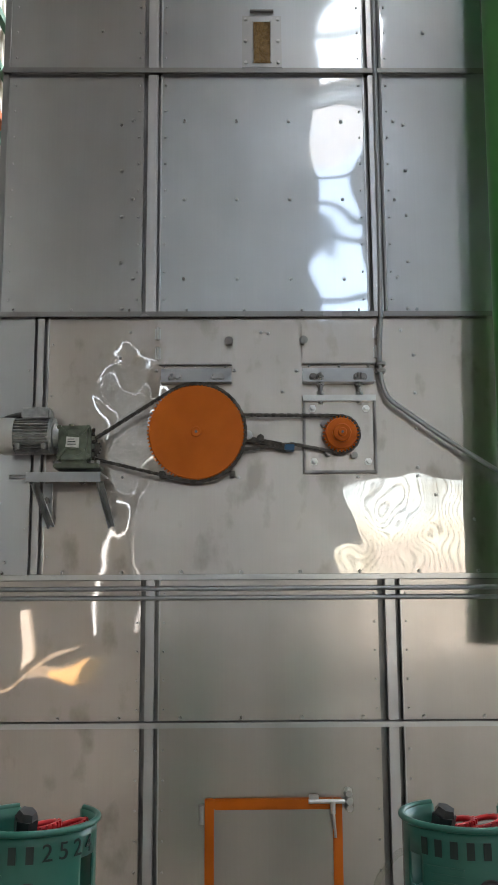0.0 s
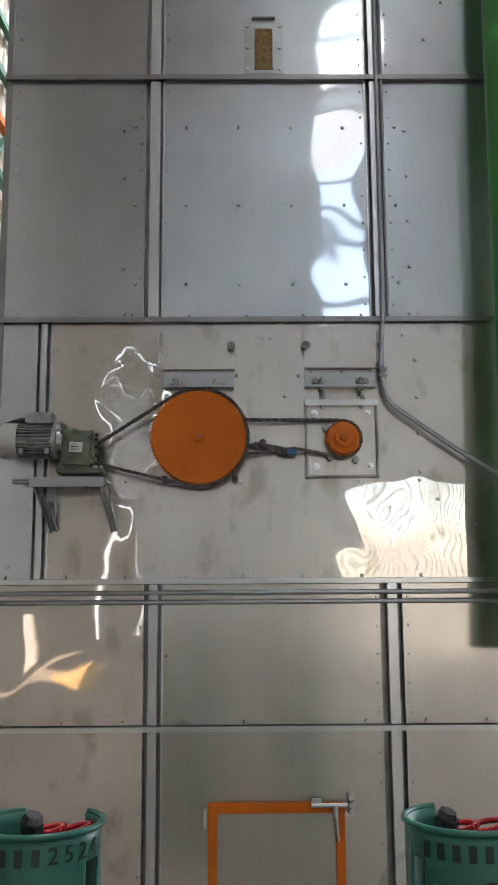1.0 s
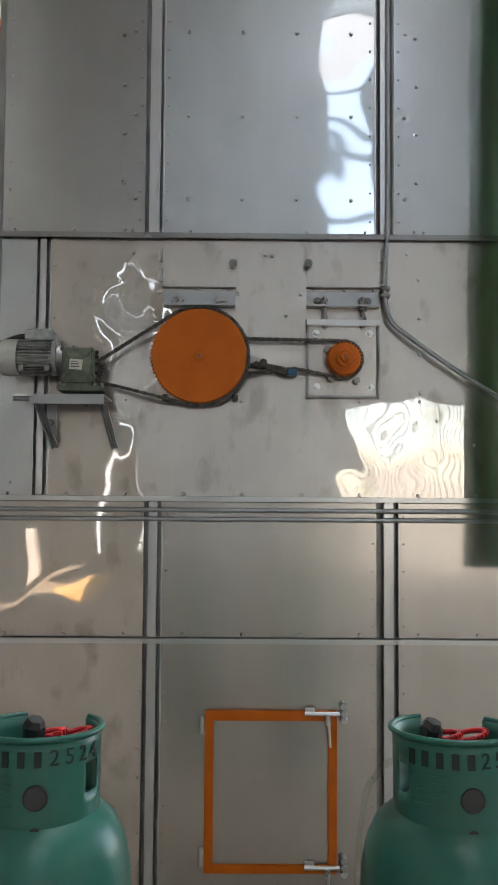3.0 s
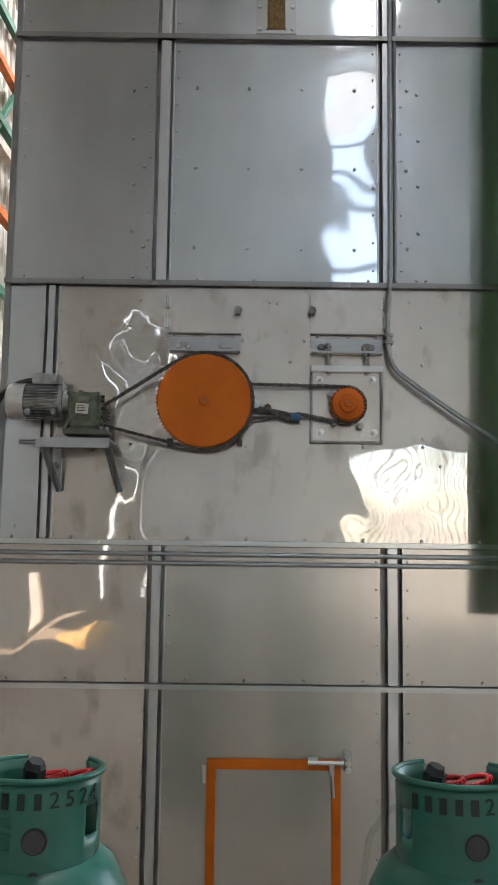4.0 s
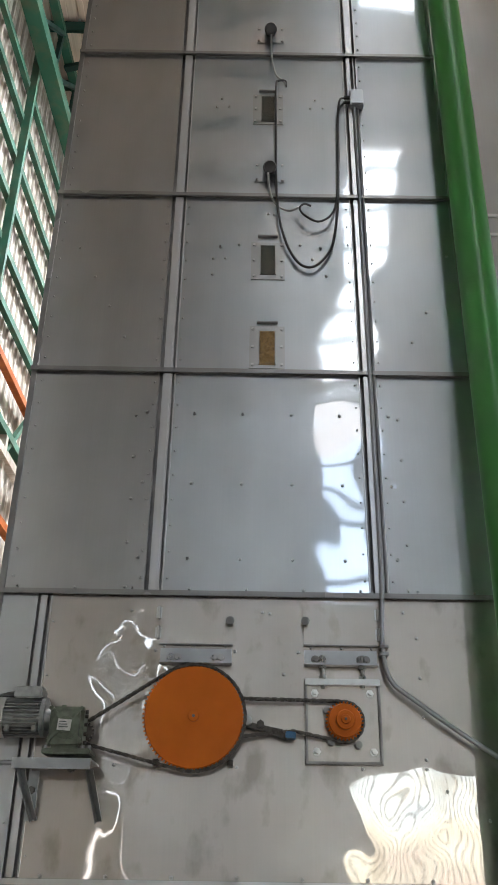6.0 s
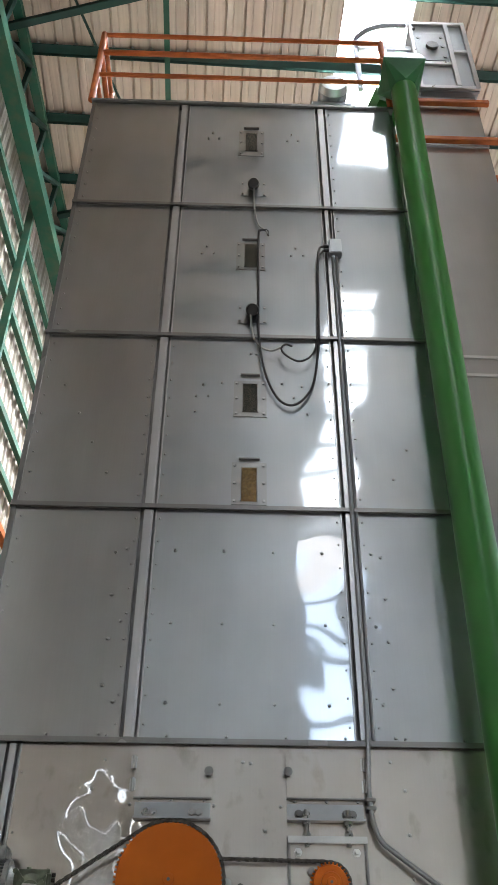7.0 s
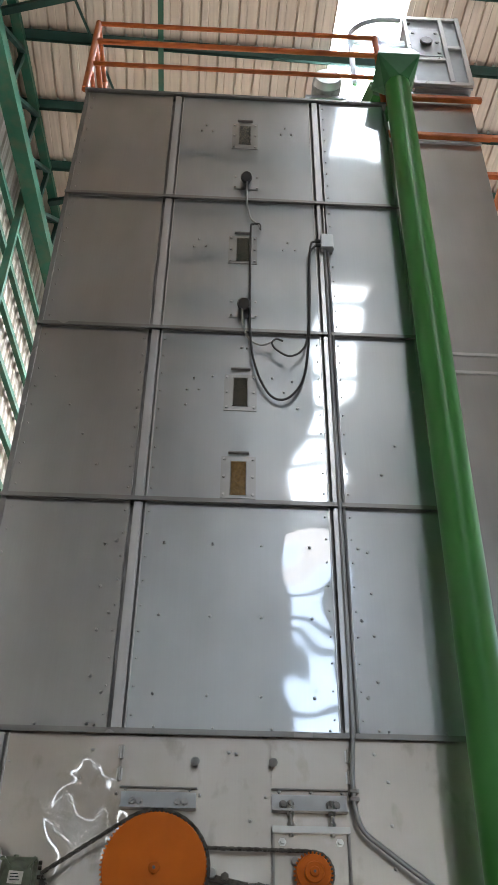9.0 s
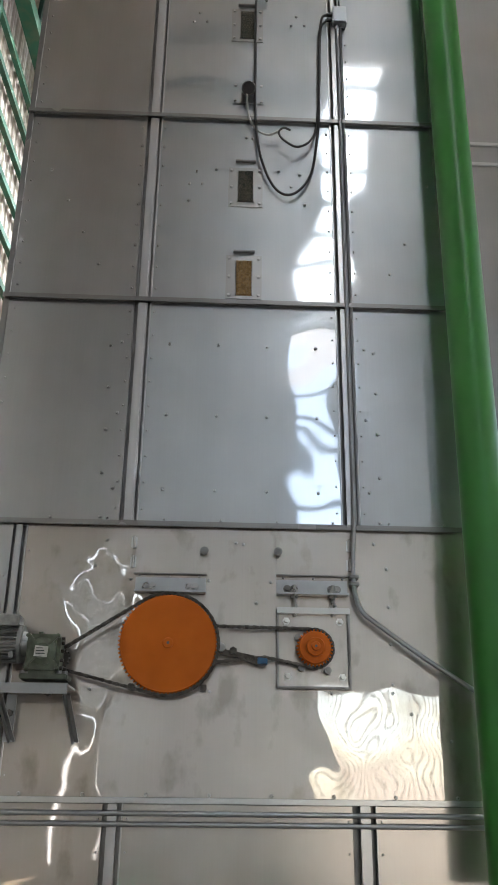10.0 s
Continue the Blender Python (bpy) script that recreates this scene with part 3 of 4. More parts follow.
# two small hatches, each with a knob and hinges, and the angle bracket below
def hatch(x0, x1, z0, z1, knob_x, hinge_x):
    h = part("hatch", box(B(), x0, x1, WALL - 0.010, WALL - 0.005, z0, z1, 0.0015), STEEL_BRIGHT, tower, "small hinged stainless hatch")
    bm = rod(B(), (knob_x, WALL - 0.035, z1 - 0.085), (knob_x, WALL - 0.010, z1 - 0.085), 0.018, 0.013, 20)
    part("knob", bm, STEEL_DARK, h, "dark round knob")
    for z in (z1 - 0.05, z0 + 0.045):
        bm = rod(B(), (hinge_x, WALL - 0.016, z - 0.026), (hinge_x, WALL - 0.016, z + 0.026), 0.006, seg=10)
        box(bm, hinge_x - 0.012, hinge_x + 0.012, WALL - 0.013, WALL - 0.0105, z - 0.022, z + 0.022)
        part("hinge", bm, STEEL_DULL, h)
    part("sill", box(B(), x0, x1, WALL - 0.018, WALL - 0.004, z0 - 0.006, z0 - 0.001), STEEL_DARK, h)


hatch(-0.333, -0.030, 2.543, 2.722, -0.043, -0.340)
hatch(0.262, 0.566, 2.547, 2.725, 0.268, 0.572)
for xa, xb in ((-0.326, -0.033), (0.263, 0.561)):
    bm = box(B(), xa, xb, WALL - 0.008, WALL + 0.002, 2.462, 2.525, 0.001)
    box(bm, xa, xb, WALL - 0.05, WALL - 0.006, 2.458, 2.466, 0.001)
    a = part("angle_bracket", bm, GALV, tower, "galvanised angle bracket")
    for x in (xa + 0.045, xb - 0.045, xa + 0.072, xb - 0.07):
        part("bolt", rod(rod(B(), (x, WALL - 0.026, 2.487), (x, WALL - 0.008, 2.487), 0.012, 0.012, 6), (x, WALL - 0.010, 2.487), (x, WALL - 0.0078, 2.487), 0.017, 0.017, 16), BOLT if x < 0 else STEEL_DARK, a)

# orange-framed access door low on the tower
door = part("access_door", box(B(), -0.104, 0.355, WALL - 0.012, WALL - 0.005, 0.215, 0.777, 0.002), STEEL_MATT, tower, "low stainless access door in an orange frame")
for x0, x1, z0, z1 in ((-0.140, -0.104, 0.18, 0.818), (0.355, 0.391, 0.18, 0.818), (-0.104, 0.355, 0.778, 0.818), (-0.104, 0.355, 0.18, 0.214)):
    part("frame_bar", box(B(), x0, x1, WALL - 0.022, WALL, z0, z1, 0.003), ORANGE, door, "orange painted frame bar")
for z in (0.80, 0.20):
    bm = rod(B(), (0.26, WALL - 0.04, z + 0.012), (0.40, WALL - 0.04, z + 0.012), 0.009, seg=12)
    rod(bm, (0.352, WALL - 0.045, z + 0.01), (0.360, WALL - 0.055, z - 0.115), 0.007, 0.005, 10)
    rod(bm, (0.352, WALL - 0.045, z + 0.012), (0.352, WALL - 0.05, z - 0.03), 0.011, seg=10)
    box(bm, 0.262, 0.30, WALL - 0.035, WALL - 0.022, z + 0.004, z + 0.034, 0.002)
    for dx, dz in ((0.418, 0.012), (0.416, 0.04), (0.418, -0.014)):
        rod(bm, (dx, WALL - 0.045, z + dz), (dx, WALL - 0.002, z + dz), 0.013, 0.017, 12)
    part("latch", bm, COWL, door, "steel slide latch with a drop handle")
for z in (0.76, 0.24):
    part("hinge", rod(B(), (-0.15, WALL - 0.012, z - 0.035), (-0.15, WALL - 0.012, z + 0.035), 0.012, seg=10), COWL, door)


# ---- the drive ----
def toothed(bm, c, r, depth, teeth, y0, y1):
    """A sprocket wheel with square-cut teeth; its axis runs along y."""
    pts = []
    for k in range(teeth):
        for f, rr in ((0.0, r - depth), (0.28, r - depth), (0.42, r), (0.72, r), (0.86, r - depth)):
            a = 2 * math.pi * (k + f) / teeth
            pts.append((c[0] + rr * math.cos(a), c[1] + rr * math.sin(a)))
    front = [bm.verts.new((x, y0, z)) for x, z in pts]
    rear = [bm.verts.new((x, y1, z)) for x, z in pts]
    bm.faces.new(front)
    bm.faces.new(rear[::-1])
    n = len(pts)
    for i in range(n):
        bm.faces.new((front[i], front[(i + 1) % n], rear[(i + 1) % n], rear[i]))
    return bm


def chain_along(points, pitch=0.0155, plane=3.44):
    """A roller chain: side plates and rollers along a line in the plane y."""
    bm = B()
    walk_len, k = 0.0, 0
    for a, b in zip(points, points[1:]):
        seg = (Vector(b) - Vector(a)).length
        d = (Vector(b) - Vector(a)).normalized()
        while walk_len < seg:
            p = Vector(a) + d * walk_len
            w = 0.0105 if k % 2 else 0.0075
            for s in (-1, 1):
                bar(bm, (p.x - d.x * pitch * 0.55, plane + s * w * 0.8, p.y - d.y * pitch * 0.55), (p.x + d.x * pitch * 0.55, plane + s * w * 0.8, p.y + d.y * pitch * 0.55), 0.0025, 0.0125 if k % 2 else 0.0105)
            rod(bm, (p.x - d.x * pitch / 2, plane - 0.011, p.y - d.y * pitch / 2), (p.x - d.x * pitch / 2, plane + 0.011, p.y - d.y * pitch / 2), 0.0052, seg=6)
            walk_len += pitch
            k += 1
        walk_len -= seg
    return bm


def arc(c, r, a0, a1, n=40):
    return [(c[0] + r * math.cos(radians(a0 + (a1 - a0) * i / n)), c[1] + r * math.sin(radians(a0 + (a1 - a0) * i / n))) for i in range(n + 1)]


YS = 3.41
ks = YS / WALL
bc = (-0.179 * ks, 1.7 + 0.557 * ks)
big = thing("large_sprocket", (bc[0], YS, bc[1]), "large orange painted chain sprocket on a short shaft", "sprocket")
part("wheel", toothed(B(), bc, 0.199, 0.009, 76, YS, YS + 0.012), ORANGE, big)
part("face_disc", lathe(B(), [(0.0, -0.006), (0.189, -0.006), (0.1905, -0.004), (0.1905, 0.002)], (bc[0], YS, bc[1]), 96, axis="Y"), ORANGE, big, smooth=40)
part("hub", lathe(B(), [(0.0, -0.013), (0.019, -0.013), (0.021, -0.011), (0.021, -0.004)], (bc[0], YS, bc[1]), 32, axis="Y"), ORANGE, big, smooth=40)
part("shaft_end", lathe(B(), [(0.0, -0.0155), (0.006, -0.0155), (0.006, -0.012)], (bc[0], YS, bc[1]), 16, axis="Y"), STEEL_DARK, big)
part("shaft", rod(B(), (bc[0], YS + 0.008, bc[1]), (bc[0], WALL, bc[1]), 0.022, seg=20), CHAIN, big)
part("inner_wheel", toothed(B(), bc, 0.085, 0.007, 32, YS + 0.040, YS + 0.050), CHAIN, big)
for dx, dz in ((-0.14, -0.165), (0.145, -0.165), (0.165, -0.02)):
    part("guide_block", box(B(), bc[0] + dx - 0.012, bc[0] + dx + 0.012, YS + 0.03, WALL, bc[1] + dz - 0.012, bc[1] + dz + 0.012, 0.003), CHAIN, big)

sc = (0.423 * ks, 1.7 + 0.552 * ks)
small = thing("small_sprocket", (sc[0], YS, sc[1]), "small orange painted sprocket with a stepped hub", "sprocket")
part("wheel", toothed(B(), sc, 0.074, 0.008, 30, YS + 0.020, YS + 0.032), ORANGE, small)
part("hub", lathe(B(), [(0.0, -0.030), (0.016, -0.030), (0.018, -0.028), (0.018, -0.018), (0.034, -0.018), (0.037, -0.015), (0.037, 0.002), (0.062, 0.004), (0.064, 0.008), (0.064, 0.020)],
                   (sc[0], YS, sc[1]), 48, axis="Y"), ORANGE, small, smooth=35)
part("shaft_end", lathe(B(), [(0.0, -0.033), (0.005, -0.033), (0.005, -0.029)], (sc[0], YS, sc[1]), 16, axis="Y"), STEEL_DARK, small)
part("shaft", rod(B(), (sc[0], YS + 0.02, sc[1]), (sc[0], WALL - 0.02, sc[1]), 0.02, seg=20), CHAIN, small)

gs = (-0.605 * ks, 1.7 + 0.49 * ks)
chain = thing("drive_chain", (bc[0], YS, bc[1]), "dark oiled roller chain from gearbox to large sprocket", "chain")
pts = [(-0.592 * ks, 1.7 + 0.535 * ks)] + arc(bc, 0.200, 125, -105) + [(-0.597 * ks, 1.7 + 0.447 * ks)]
tagged(part("link_run", chain_along(pts, 0.0155, YS + 0.006), CHAIN, chain), kind="stuff")
chain2 = thing("drive_chain", (sc[0], YS, sc[1]), "dark roller chain sagging round the small sprocket", "chain")
pts = [(bc[0] + 0.02, bc[1] + 0.079), (sc[0] - 0.03, sc[1] + 0.078)] + arc(sc, 0.076, 92, -100) + \
      [(sc[0] - 0.11, sc[1] - 0.055), (sc[0] - 0.20, sc[1] - 0.038), (sc[0] - 0.26, sc[1] - 0.045), (bc[0] + 0.10, bc[1] - 0.075)]
tagged(part("link_run", chain_along(pts, 0.0155, YS + 0.040), CHAIN, chain2), kind="stuff")

ten = thing("chain_tensioner", (0.09, 3.44, 2.18), "greasy chain tensioner with a blue block", "tensioner")
part("arm", bar(B(), (0.03, 3.46, 2.222), (0.17, 3.46, 2.195), 0.02, 0.022), CHAIN, ten)
part("roller", rod(B(), (0.035, 3.43, 2.235), (0.035, 3.49, 2.235), 0.018, seg=16), BOLT, ten)
part("pivot_bolt", rod(B(), (0.085, 3.43, 2.222), (0.085, 3.49, 2.222), 0.016, 0.014, 6), CHAIN, ten)
part("wear_block", box(B(), 0.182, 0.222, 3.425, 3.475, 2.170, 2.195, 0.003, Matrix.Rotation(radians(4), 4, "Y")), BLUE, ten, "blue plastic wear block")
part("shoe", bar(B(), (0.11, 3.455, 2.205), (0.19, 3.455, 2.176), 0.03, 0.020), CHAIN, ten)

# bearing plate under the small sprocket, hung from two adjusting screws
plate = thing("bearing_plate", (0.41, WALL, 2.24), "stainless bearing plate with slotted rims and adjusting screws", "bearing plate")
part("plate", box(B(), 0.270, 0.556, WALL - 0.014, WALL - 0.006, 2.092, 2.385, 0.001), STEEL_BRIGHT, plate)
for x0, x1, z0, z1 in ((0.262, 0.272, 2.084, 2.40), (0.553, 0.563, 2.084, 2.40), (0.262, 0.563, 2.082, 2.093)):
    part("rim", box(B(), x0, x1, WALL - (0.030 if z1 - z0 > 0.1 else 0.027), WALL - 0.004, z0, z1, 0.001), STEEL_DARK, plate)
part("top_rail", box(B(), 0.262, 0.563, WALL - 0.042, WALL - 0.004, 2.380, 2.405, 0.002), STEEL_DULL, plate)
for x in (0.336, 0.496):
    bm = rod(B(), (x, WALL - 0.028, 2.37), (x, WALL - 0.028, 2.50), 0.0085, seg=12)
    for z in (2.412, 2.452, 2.474):
        rod(bm, (x, WALL - 0.028, z - 0.006), (x, WALL - 0.028, z + 0.006), 0.016, seg=6)
    part("adjusting_screw", bm, BOLT, plate, "threaded steel adjusting screw")
for x, z in ((0.302, 2.352), (0.523, 2.352), (0.306, 2.130), (0.528, 2.130)):
    bm = lathe(B(), [(0.0, -0.020), (0.009, -0.020), (0.009, -0.004), (0.016, -0.004), (0.016, 0.0)], (x, WALL - 0.014, z), 6, axis="Y")
    part("washer_bolt", bm, COWL, plate, "bright bolt on a washer")
for dx, dz in ((-0.065, 0.045), (-0.05, -0.075), (0.055, -0.085)):
    part("bearing_lug", rod(B(), (sc[0] + dx, WALL - 0.05, sc[1] + dz), (sc[0] + dx, WALL - 0.012, sc[1] + dz), 0.014, seg=12), STEEL_DARK, plate)

# gearmotor on its bracket
YM = 3.38
bracket = thing("motor_bracket", (-0.69, WALL, 2.05), "galvanised angle-iron bracket bolted to the tower", "bracket")
a, b = wp(-0.853, 2.082, YM), wp(-0.556, 2.046, YM)
bm = box(B(), a.x, b.x, 3.30, WALL - 0.004, b.z + 0.028, b.z + 0.036, 0.001)
box(bm, a.x, b.x, 3.292, 3.300, b.z - 0.002, b.z + 0.036, 0.001)
part("shelf", bm, GALV, bracket)
for top, foot in ((wp(-0.832, 2.05, YM), (-0.772, WALL - 0.012, 1.872)), (wp(-0.570, 2.05, YM), (-0.528, WALL - 0.012, 1.872))):
    bm = bar(B(), (top.x, 3.31, b.z), foot, 0.006, 0.026)
    bar(bm, (top.x + 0.010, 3.325, b.z), (foot[0] + 0.010, WALL - 0.004, foot[2]), 0.022, 0.006)
    part("strut", bm, GALV, bracket)
part("wall_leg", box(B(), -0.800, -0.762, WALL - 0.012, WALL - 0.004, 1.868, 2.045, 0.001), GALV, bracket)
part("pin", rod(B(), (-0.915, 3.40, 2.063), (-0.80, 3.40, 2.063), 0.009, seg=10), GALV, bracket)
for x, z in ((-0.782, 1.975), (-0.64, 2.052)):
    part("bolt", rod(B(), (x, WALL - 0.028, z), (x, WALL - 0.006, z), 0.014, seg=6), STEEL_DARK, bracket)

gm = thing("gearmotor", (-0.78, YM, 2.09), "aluminium electric motor on a grey-green worm gearbox", "gearmotor")
zc = wp(0, 2.242, YM).z
mx = lambda x: x * YM / WALL
bm = B()
rod(bm, (mx(-0.925), YM, zc), (mx(-0.772), YM, zc), 0.060, seg=32)
motor = part("motor_body", bm, MOTOR_GREY, gm, "finned aluminium motor housing")
for k in range(32):
    a = 2 * math.pi * k / 32
    fin = box(B(), mx(-0.918), mx(-0.775), -0.002, 0.002, 0.056, 0.073)
    fin.transform(Matrix.Translation((0, YM, zc)) @ Matrix.Rotation(a, 4, "X"))
    part("fin", fin, MOTOR_GREY, motor)
bm = B()
prof = [(0.0, -0.078), (0.055, -0.076), (0.071, -0.066), (0.074, -0.052), (0.074, 0.0), (0.070, 0.0)]
lathe(bm, prof, (0, 0, 0), 40)
bm.transform(Matrix.Translation((mx(-0.918), YM, zc)) @ Matrix.Rotation(radians(90), 4, "Y"))
part("fan_cowl", bm, COWL, motor, "bright zinc fan cowl", smooth=40)
bm = rod(B(), (mx(-0.776), YM, zc), (mx(-0.760), YM, zc), 0.072, seg=32)
rod(bm, (mx(-0.760), YM, zc), (mx(-0.735), YM, zc), 0.050, 0.042, 32)
part("flange", bm, MOTOR_GREY, motor)
bm = box(B(), mx(-0.888), mx(-0.775), YM - 0.055, YM + 0.035, zc + 0.064, zc + 0.104, 0.005)
box(bm, mx(-0.884), mx(-0.779), YM - 0.050, YM + 0.030, zc + 0.103, zc + 0.110, 0.002)
part("terminal_box", bm, MOTOR_GREY, motor)
for z in (-0.035, -0.012, 0.012, 0.035):
    part("fin_bridge", box(B(), mx(-0.875), mx(-0.785), YM - 0.076, YM - 0.070, zc + z - 0.0025, zc + z + 0.0025), STEEL_DARK, motor)
for x in (-0.895, -0.79):
    part("foot_boss", box(B(), mx(x) - 0.009, mx(x) + 0.009, YM - 0.078, YM - 0.05, zc - 0.062, zc - 0.038, 0.003), MOTOR_GREY, motor)
gz = wp(0, 2.198, YM).z
bm = box(B(), mx(-0.734), mx(-0.602), YM - 0.070, YM + 0.05, gz - 0.075, gz + 0.076, 0.014)
lathe(bm, [(0.0, -0.082), (0.030, -0.082), (0.034, -0.078), (0.052, -0.074), (0.052, -0.06)], (mx(-0.668), YM, gz + 0.008), 32, axis="Y")
box(bm, mx(-0.752), mx(-0.565), YM - 0.065, YM + 0.055, gz - 0.094, gz - 0.074, 0.004)
gearbox = part("gearbox", bm, GEAR_GREEN, gm, "grey-green cast worm gearbox", smooth=35)
for dx in (-0.058, 0.058):
    for dz in (-0.052, 0.066):
        bm = bar(B(), (mx(-0.668) + dx * 0.3, YM - 0.073, gz + 0.007 + dz * 0.3), (mx(-0.668) + dx, YM - 0.073, gz + 0.007 + dz), 0.012, 0.010)
        rod(bm, (mx(-0.668) + dx, YM - 0.082, gz + dz), (mx(-0.668) + dx, YM - 0.066, gz + dz), 0.008, seg=6)
        part("cover_rib", bm, GEAR_GREEN, gearbox)
part("label_plate", box(B(), mx(-0.697), mx(-0.645), YM - 0.085, YM - 0.0815, gz - 0.014, gz + 0.026, turn=Matrix.Rotation(radians(4), 4, "Y")), PAPER, gearbox, "worn white paper label")
for i in range(3):
    part("label_line", box(B(), mx(-0.690), mx(-0.655 - 0.004 * i), YM - 0.0865, YM - 0.0855, gz - 0.004 + i * 0.010, gz - 0.001 + i * 0.010), CYL_DARK, gearbox)
for z in (-0.05, -0.02, 0.015, 0.045, 0.062):
    part("side_bolt", rod(B(), (mx(-0.602), YM - 0.03, gz + z), (mx(-0.590), YM - 0.03, gz + z), 0.007, seg=6), CHAIN, gearbox)
for x in (-0.745, -0.715, -0.60, -0.575):
    part("foot_bolt", rod(B(), (mx(x), YM - 0.045, gz - 0.076), (mx(x), YM - 0.045, gz - 0.062), 0.010, seg=6), BOLT, gearbox)
part("drive_wheel", toothed(B(), (gs[0] - 0.004, gs[1]), 0.040, 0.007, 16, YS, YS + 0.012), CHAIN, gearbox)
part("filler_plug", rod(B(), (mx(-0.69), YM - 0.02, gz + 0.075), (mx(-0.69), YM - 0.02, gz + 0.087), 0.010, seg=6), GEAR_GREEN, gearbox)
motor_cable = thing("motor_cable", (-0.95, 3.38, 2.30), "black sheathed power cable to the motor", "cable")
part("sheath", tube(B(), smooth_line([(mx(-0.885), YM - 0.01, zc + 0.085), (mx(-0.93), YM, zc + 0.080), (mx(-0.985), YM + 0.02, zc + 0.062), (-1.02, 3.42, zc - 0.01), (-1.05, 3.44, zc - 0.25), (-1.06, 3.46, zc - 1.0), (-1.06, 3.47, 0.0)]), 0.012), RUBBER, motor_cable)

# ---- conduits, cables and sensors on the tower ----
conduit = thing("steel_conduit", (0.60, WALL, 2.7), "bent galvanised steel conduit down the seam", "conduit")
pts = [wp(0.655, 7.0, 3.478), wp(0.608, 5.6, 3.478), wp(0.604, 4.4, 3.478), wp(0.603, 3.2, 3.478), wp(0.600, 2.80, 3.474), wp(0.590, 2.62, 3.46), wp(0.590, 2.52, 3.46), wp(0.600, 2.45, 3.46), wp(0.625, 2.395, 3.455), wp(0.690, 2.343, 3.45), wp(0.87, 2.215, 3.44), wp(1.06, 2.093, 3.42), wp(1.20, 2.00, 3.40)]
pts[0], pts[1] = Vector((0.603, 3.478, 5.66)), Vector((0.603, 3.478, 5.2))
part("pipe", tube(B(), smooth_line(pts), 0.0095, 12), GALV, conduit, smooth=40)
for z in (2.505, 2.535):
    part("clip", box(B(), 0.568, 0.604, 3.445, WALL - 0.004, z - 0.007, z + 0.007, 0.002), STEEL_DARK, conduit)
part("second_pipe", rod(B(), (0.620, WALL - 0.012, 2.77), (0.622, WALL - 0.012, 5.66), 0.008, seg=12), GALV, conduit)
for z in (1.621, 1.584):
    rail = thing("horizontal_pipe", (0, WALL, z), "thin level galvanised pipe across the tower", "pipe")
    part("pipe", rod(B(), (XL - 0.4, WALL - 0.034, z), (XR + 0.10, WALL - 0.034, z), 0.0095, seg=14), GALV, rail, smooth=40)
    for x in (-0.7, 0.0, 0.62):
        part("clip", box(B(), x - 0.008, x + 0.008, WALL - 0.036, WALL - 0.002, z - 0.006, z + 0.006), GALV, rail)
jb = thing("junction_box", (0.615, WALL, 5.72), "small grey metal junction box on the seam", "junction box")
part("case", box(B(), 0.577, 0.655, WALL - 0.05, WALL - 0.010, 5.66, 5.785, 0.004), GALV, jb)
part("cover", box(B(), 0.581, 0.651, WALL - 0.055, WALL - 0.0505, 5.665, 5.78, 0.002), GALV, jb)
for z in (5.70, 5.735):
    part("gland", rod(B(), (0.545, WALL - 0.03, z), (0.577, WALL - 0.03, z), 0.012, seg=10), RUBBER, jb)


def sensor(x, z):
    s = thing("level_sensor", (x, WALL, z), "black level sensor on a small steel plate", "sensor", "level sensors on the tower")
    part("plate", box(B(), x - 0.085, x + 0.085, WALL - 0.0065, WALL - 0.0045, z - 0.10, z + 0.04, 0.0005), STEEL_MID, s)
    part("body", rod(B(), (x, WALL - 0.006, z - 0.005), (x, WALL - 0.060, z - 0.045), 0.030, 0.034, 20), RUBBER, s)
    part("cap", rod(B(), (x, WALL - 0.060, z - 0.045), (x, WALL - 0.078, z - 0.060), 0.038, 0.031, 20), RUBBER, s)
    for dx in (-0.07, 0.07):
        for dz in (-0.09, 0.02):
            part("screw", rod(B(), (x + dx, WALL - 0.014, z + dz), (x + dx, WALL - 0.007, z + dz), 0.007, seg=6), BOLT, s)


sensor(0.117, 6.330)
sensor(0.115, 5.195)


def cable(label, pts, r, mat):
    c = thing("cable", (0.3, WALL, 5.0), label, "cable", "loose cables on the tower")
    part("sheath", tube(B(), smooth_line([Vector((x, WALL - out, z)) for x, z, out in pts]), r, 8), mat, c)


cable("black cable hanging in a loop from the junction box", [(0.545, 5.735, 0.03), (0.515, 5.69, 0.04), (0.500, 5.50, 0.03), (0.490, 5.10, 0.03), (0.477, 4.86, 0.02), (0.436, 4.62, 0.025), (0.345, 4.495, 0.03), (0.254, 4.535, 0.025), (0.179, 4.727, 0.04), (0.152, 5.02, 0.03), (0.150, 5.40, 0.03), (0.150, 5.80, 0.04), (0.165, 5.855, 0.04), (0.205, 5.865, 0.03), (0.208, 5.82, 0.03)], 0.0068, RUBBER)
cable("black cable from the junction box to the lower sensor", [(0.545, 5.70, 0.03), (0.508, 5.60, 0.03), (0.495, 5.2, 0.02), (0.462, 4.883, 0.04), (0.38, 4.78, 0.05), (0.30, 4.82, 0.05), (0.275, 4.87, 0.05), (0.30, 4.90, 0.05), (0.335, 4.905, 0.03)], 0.0060, RUBBER)
cable("grey cable from the lower sensor", [(0.112, 5.16, 0.06), (0.106, 5.10, 0.05), (0.120, 4.98, 0.03), (0.16, 4.90, 0.03), (0.22, 4.86, 0.04), (0.285, 4.885, 0.05)], 0.0060, CABLE_GREY)
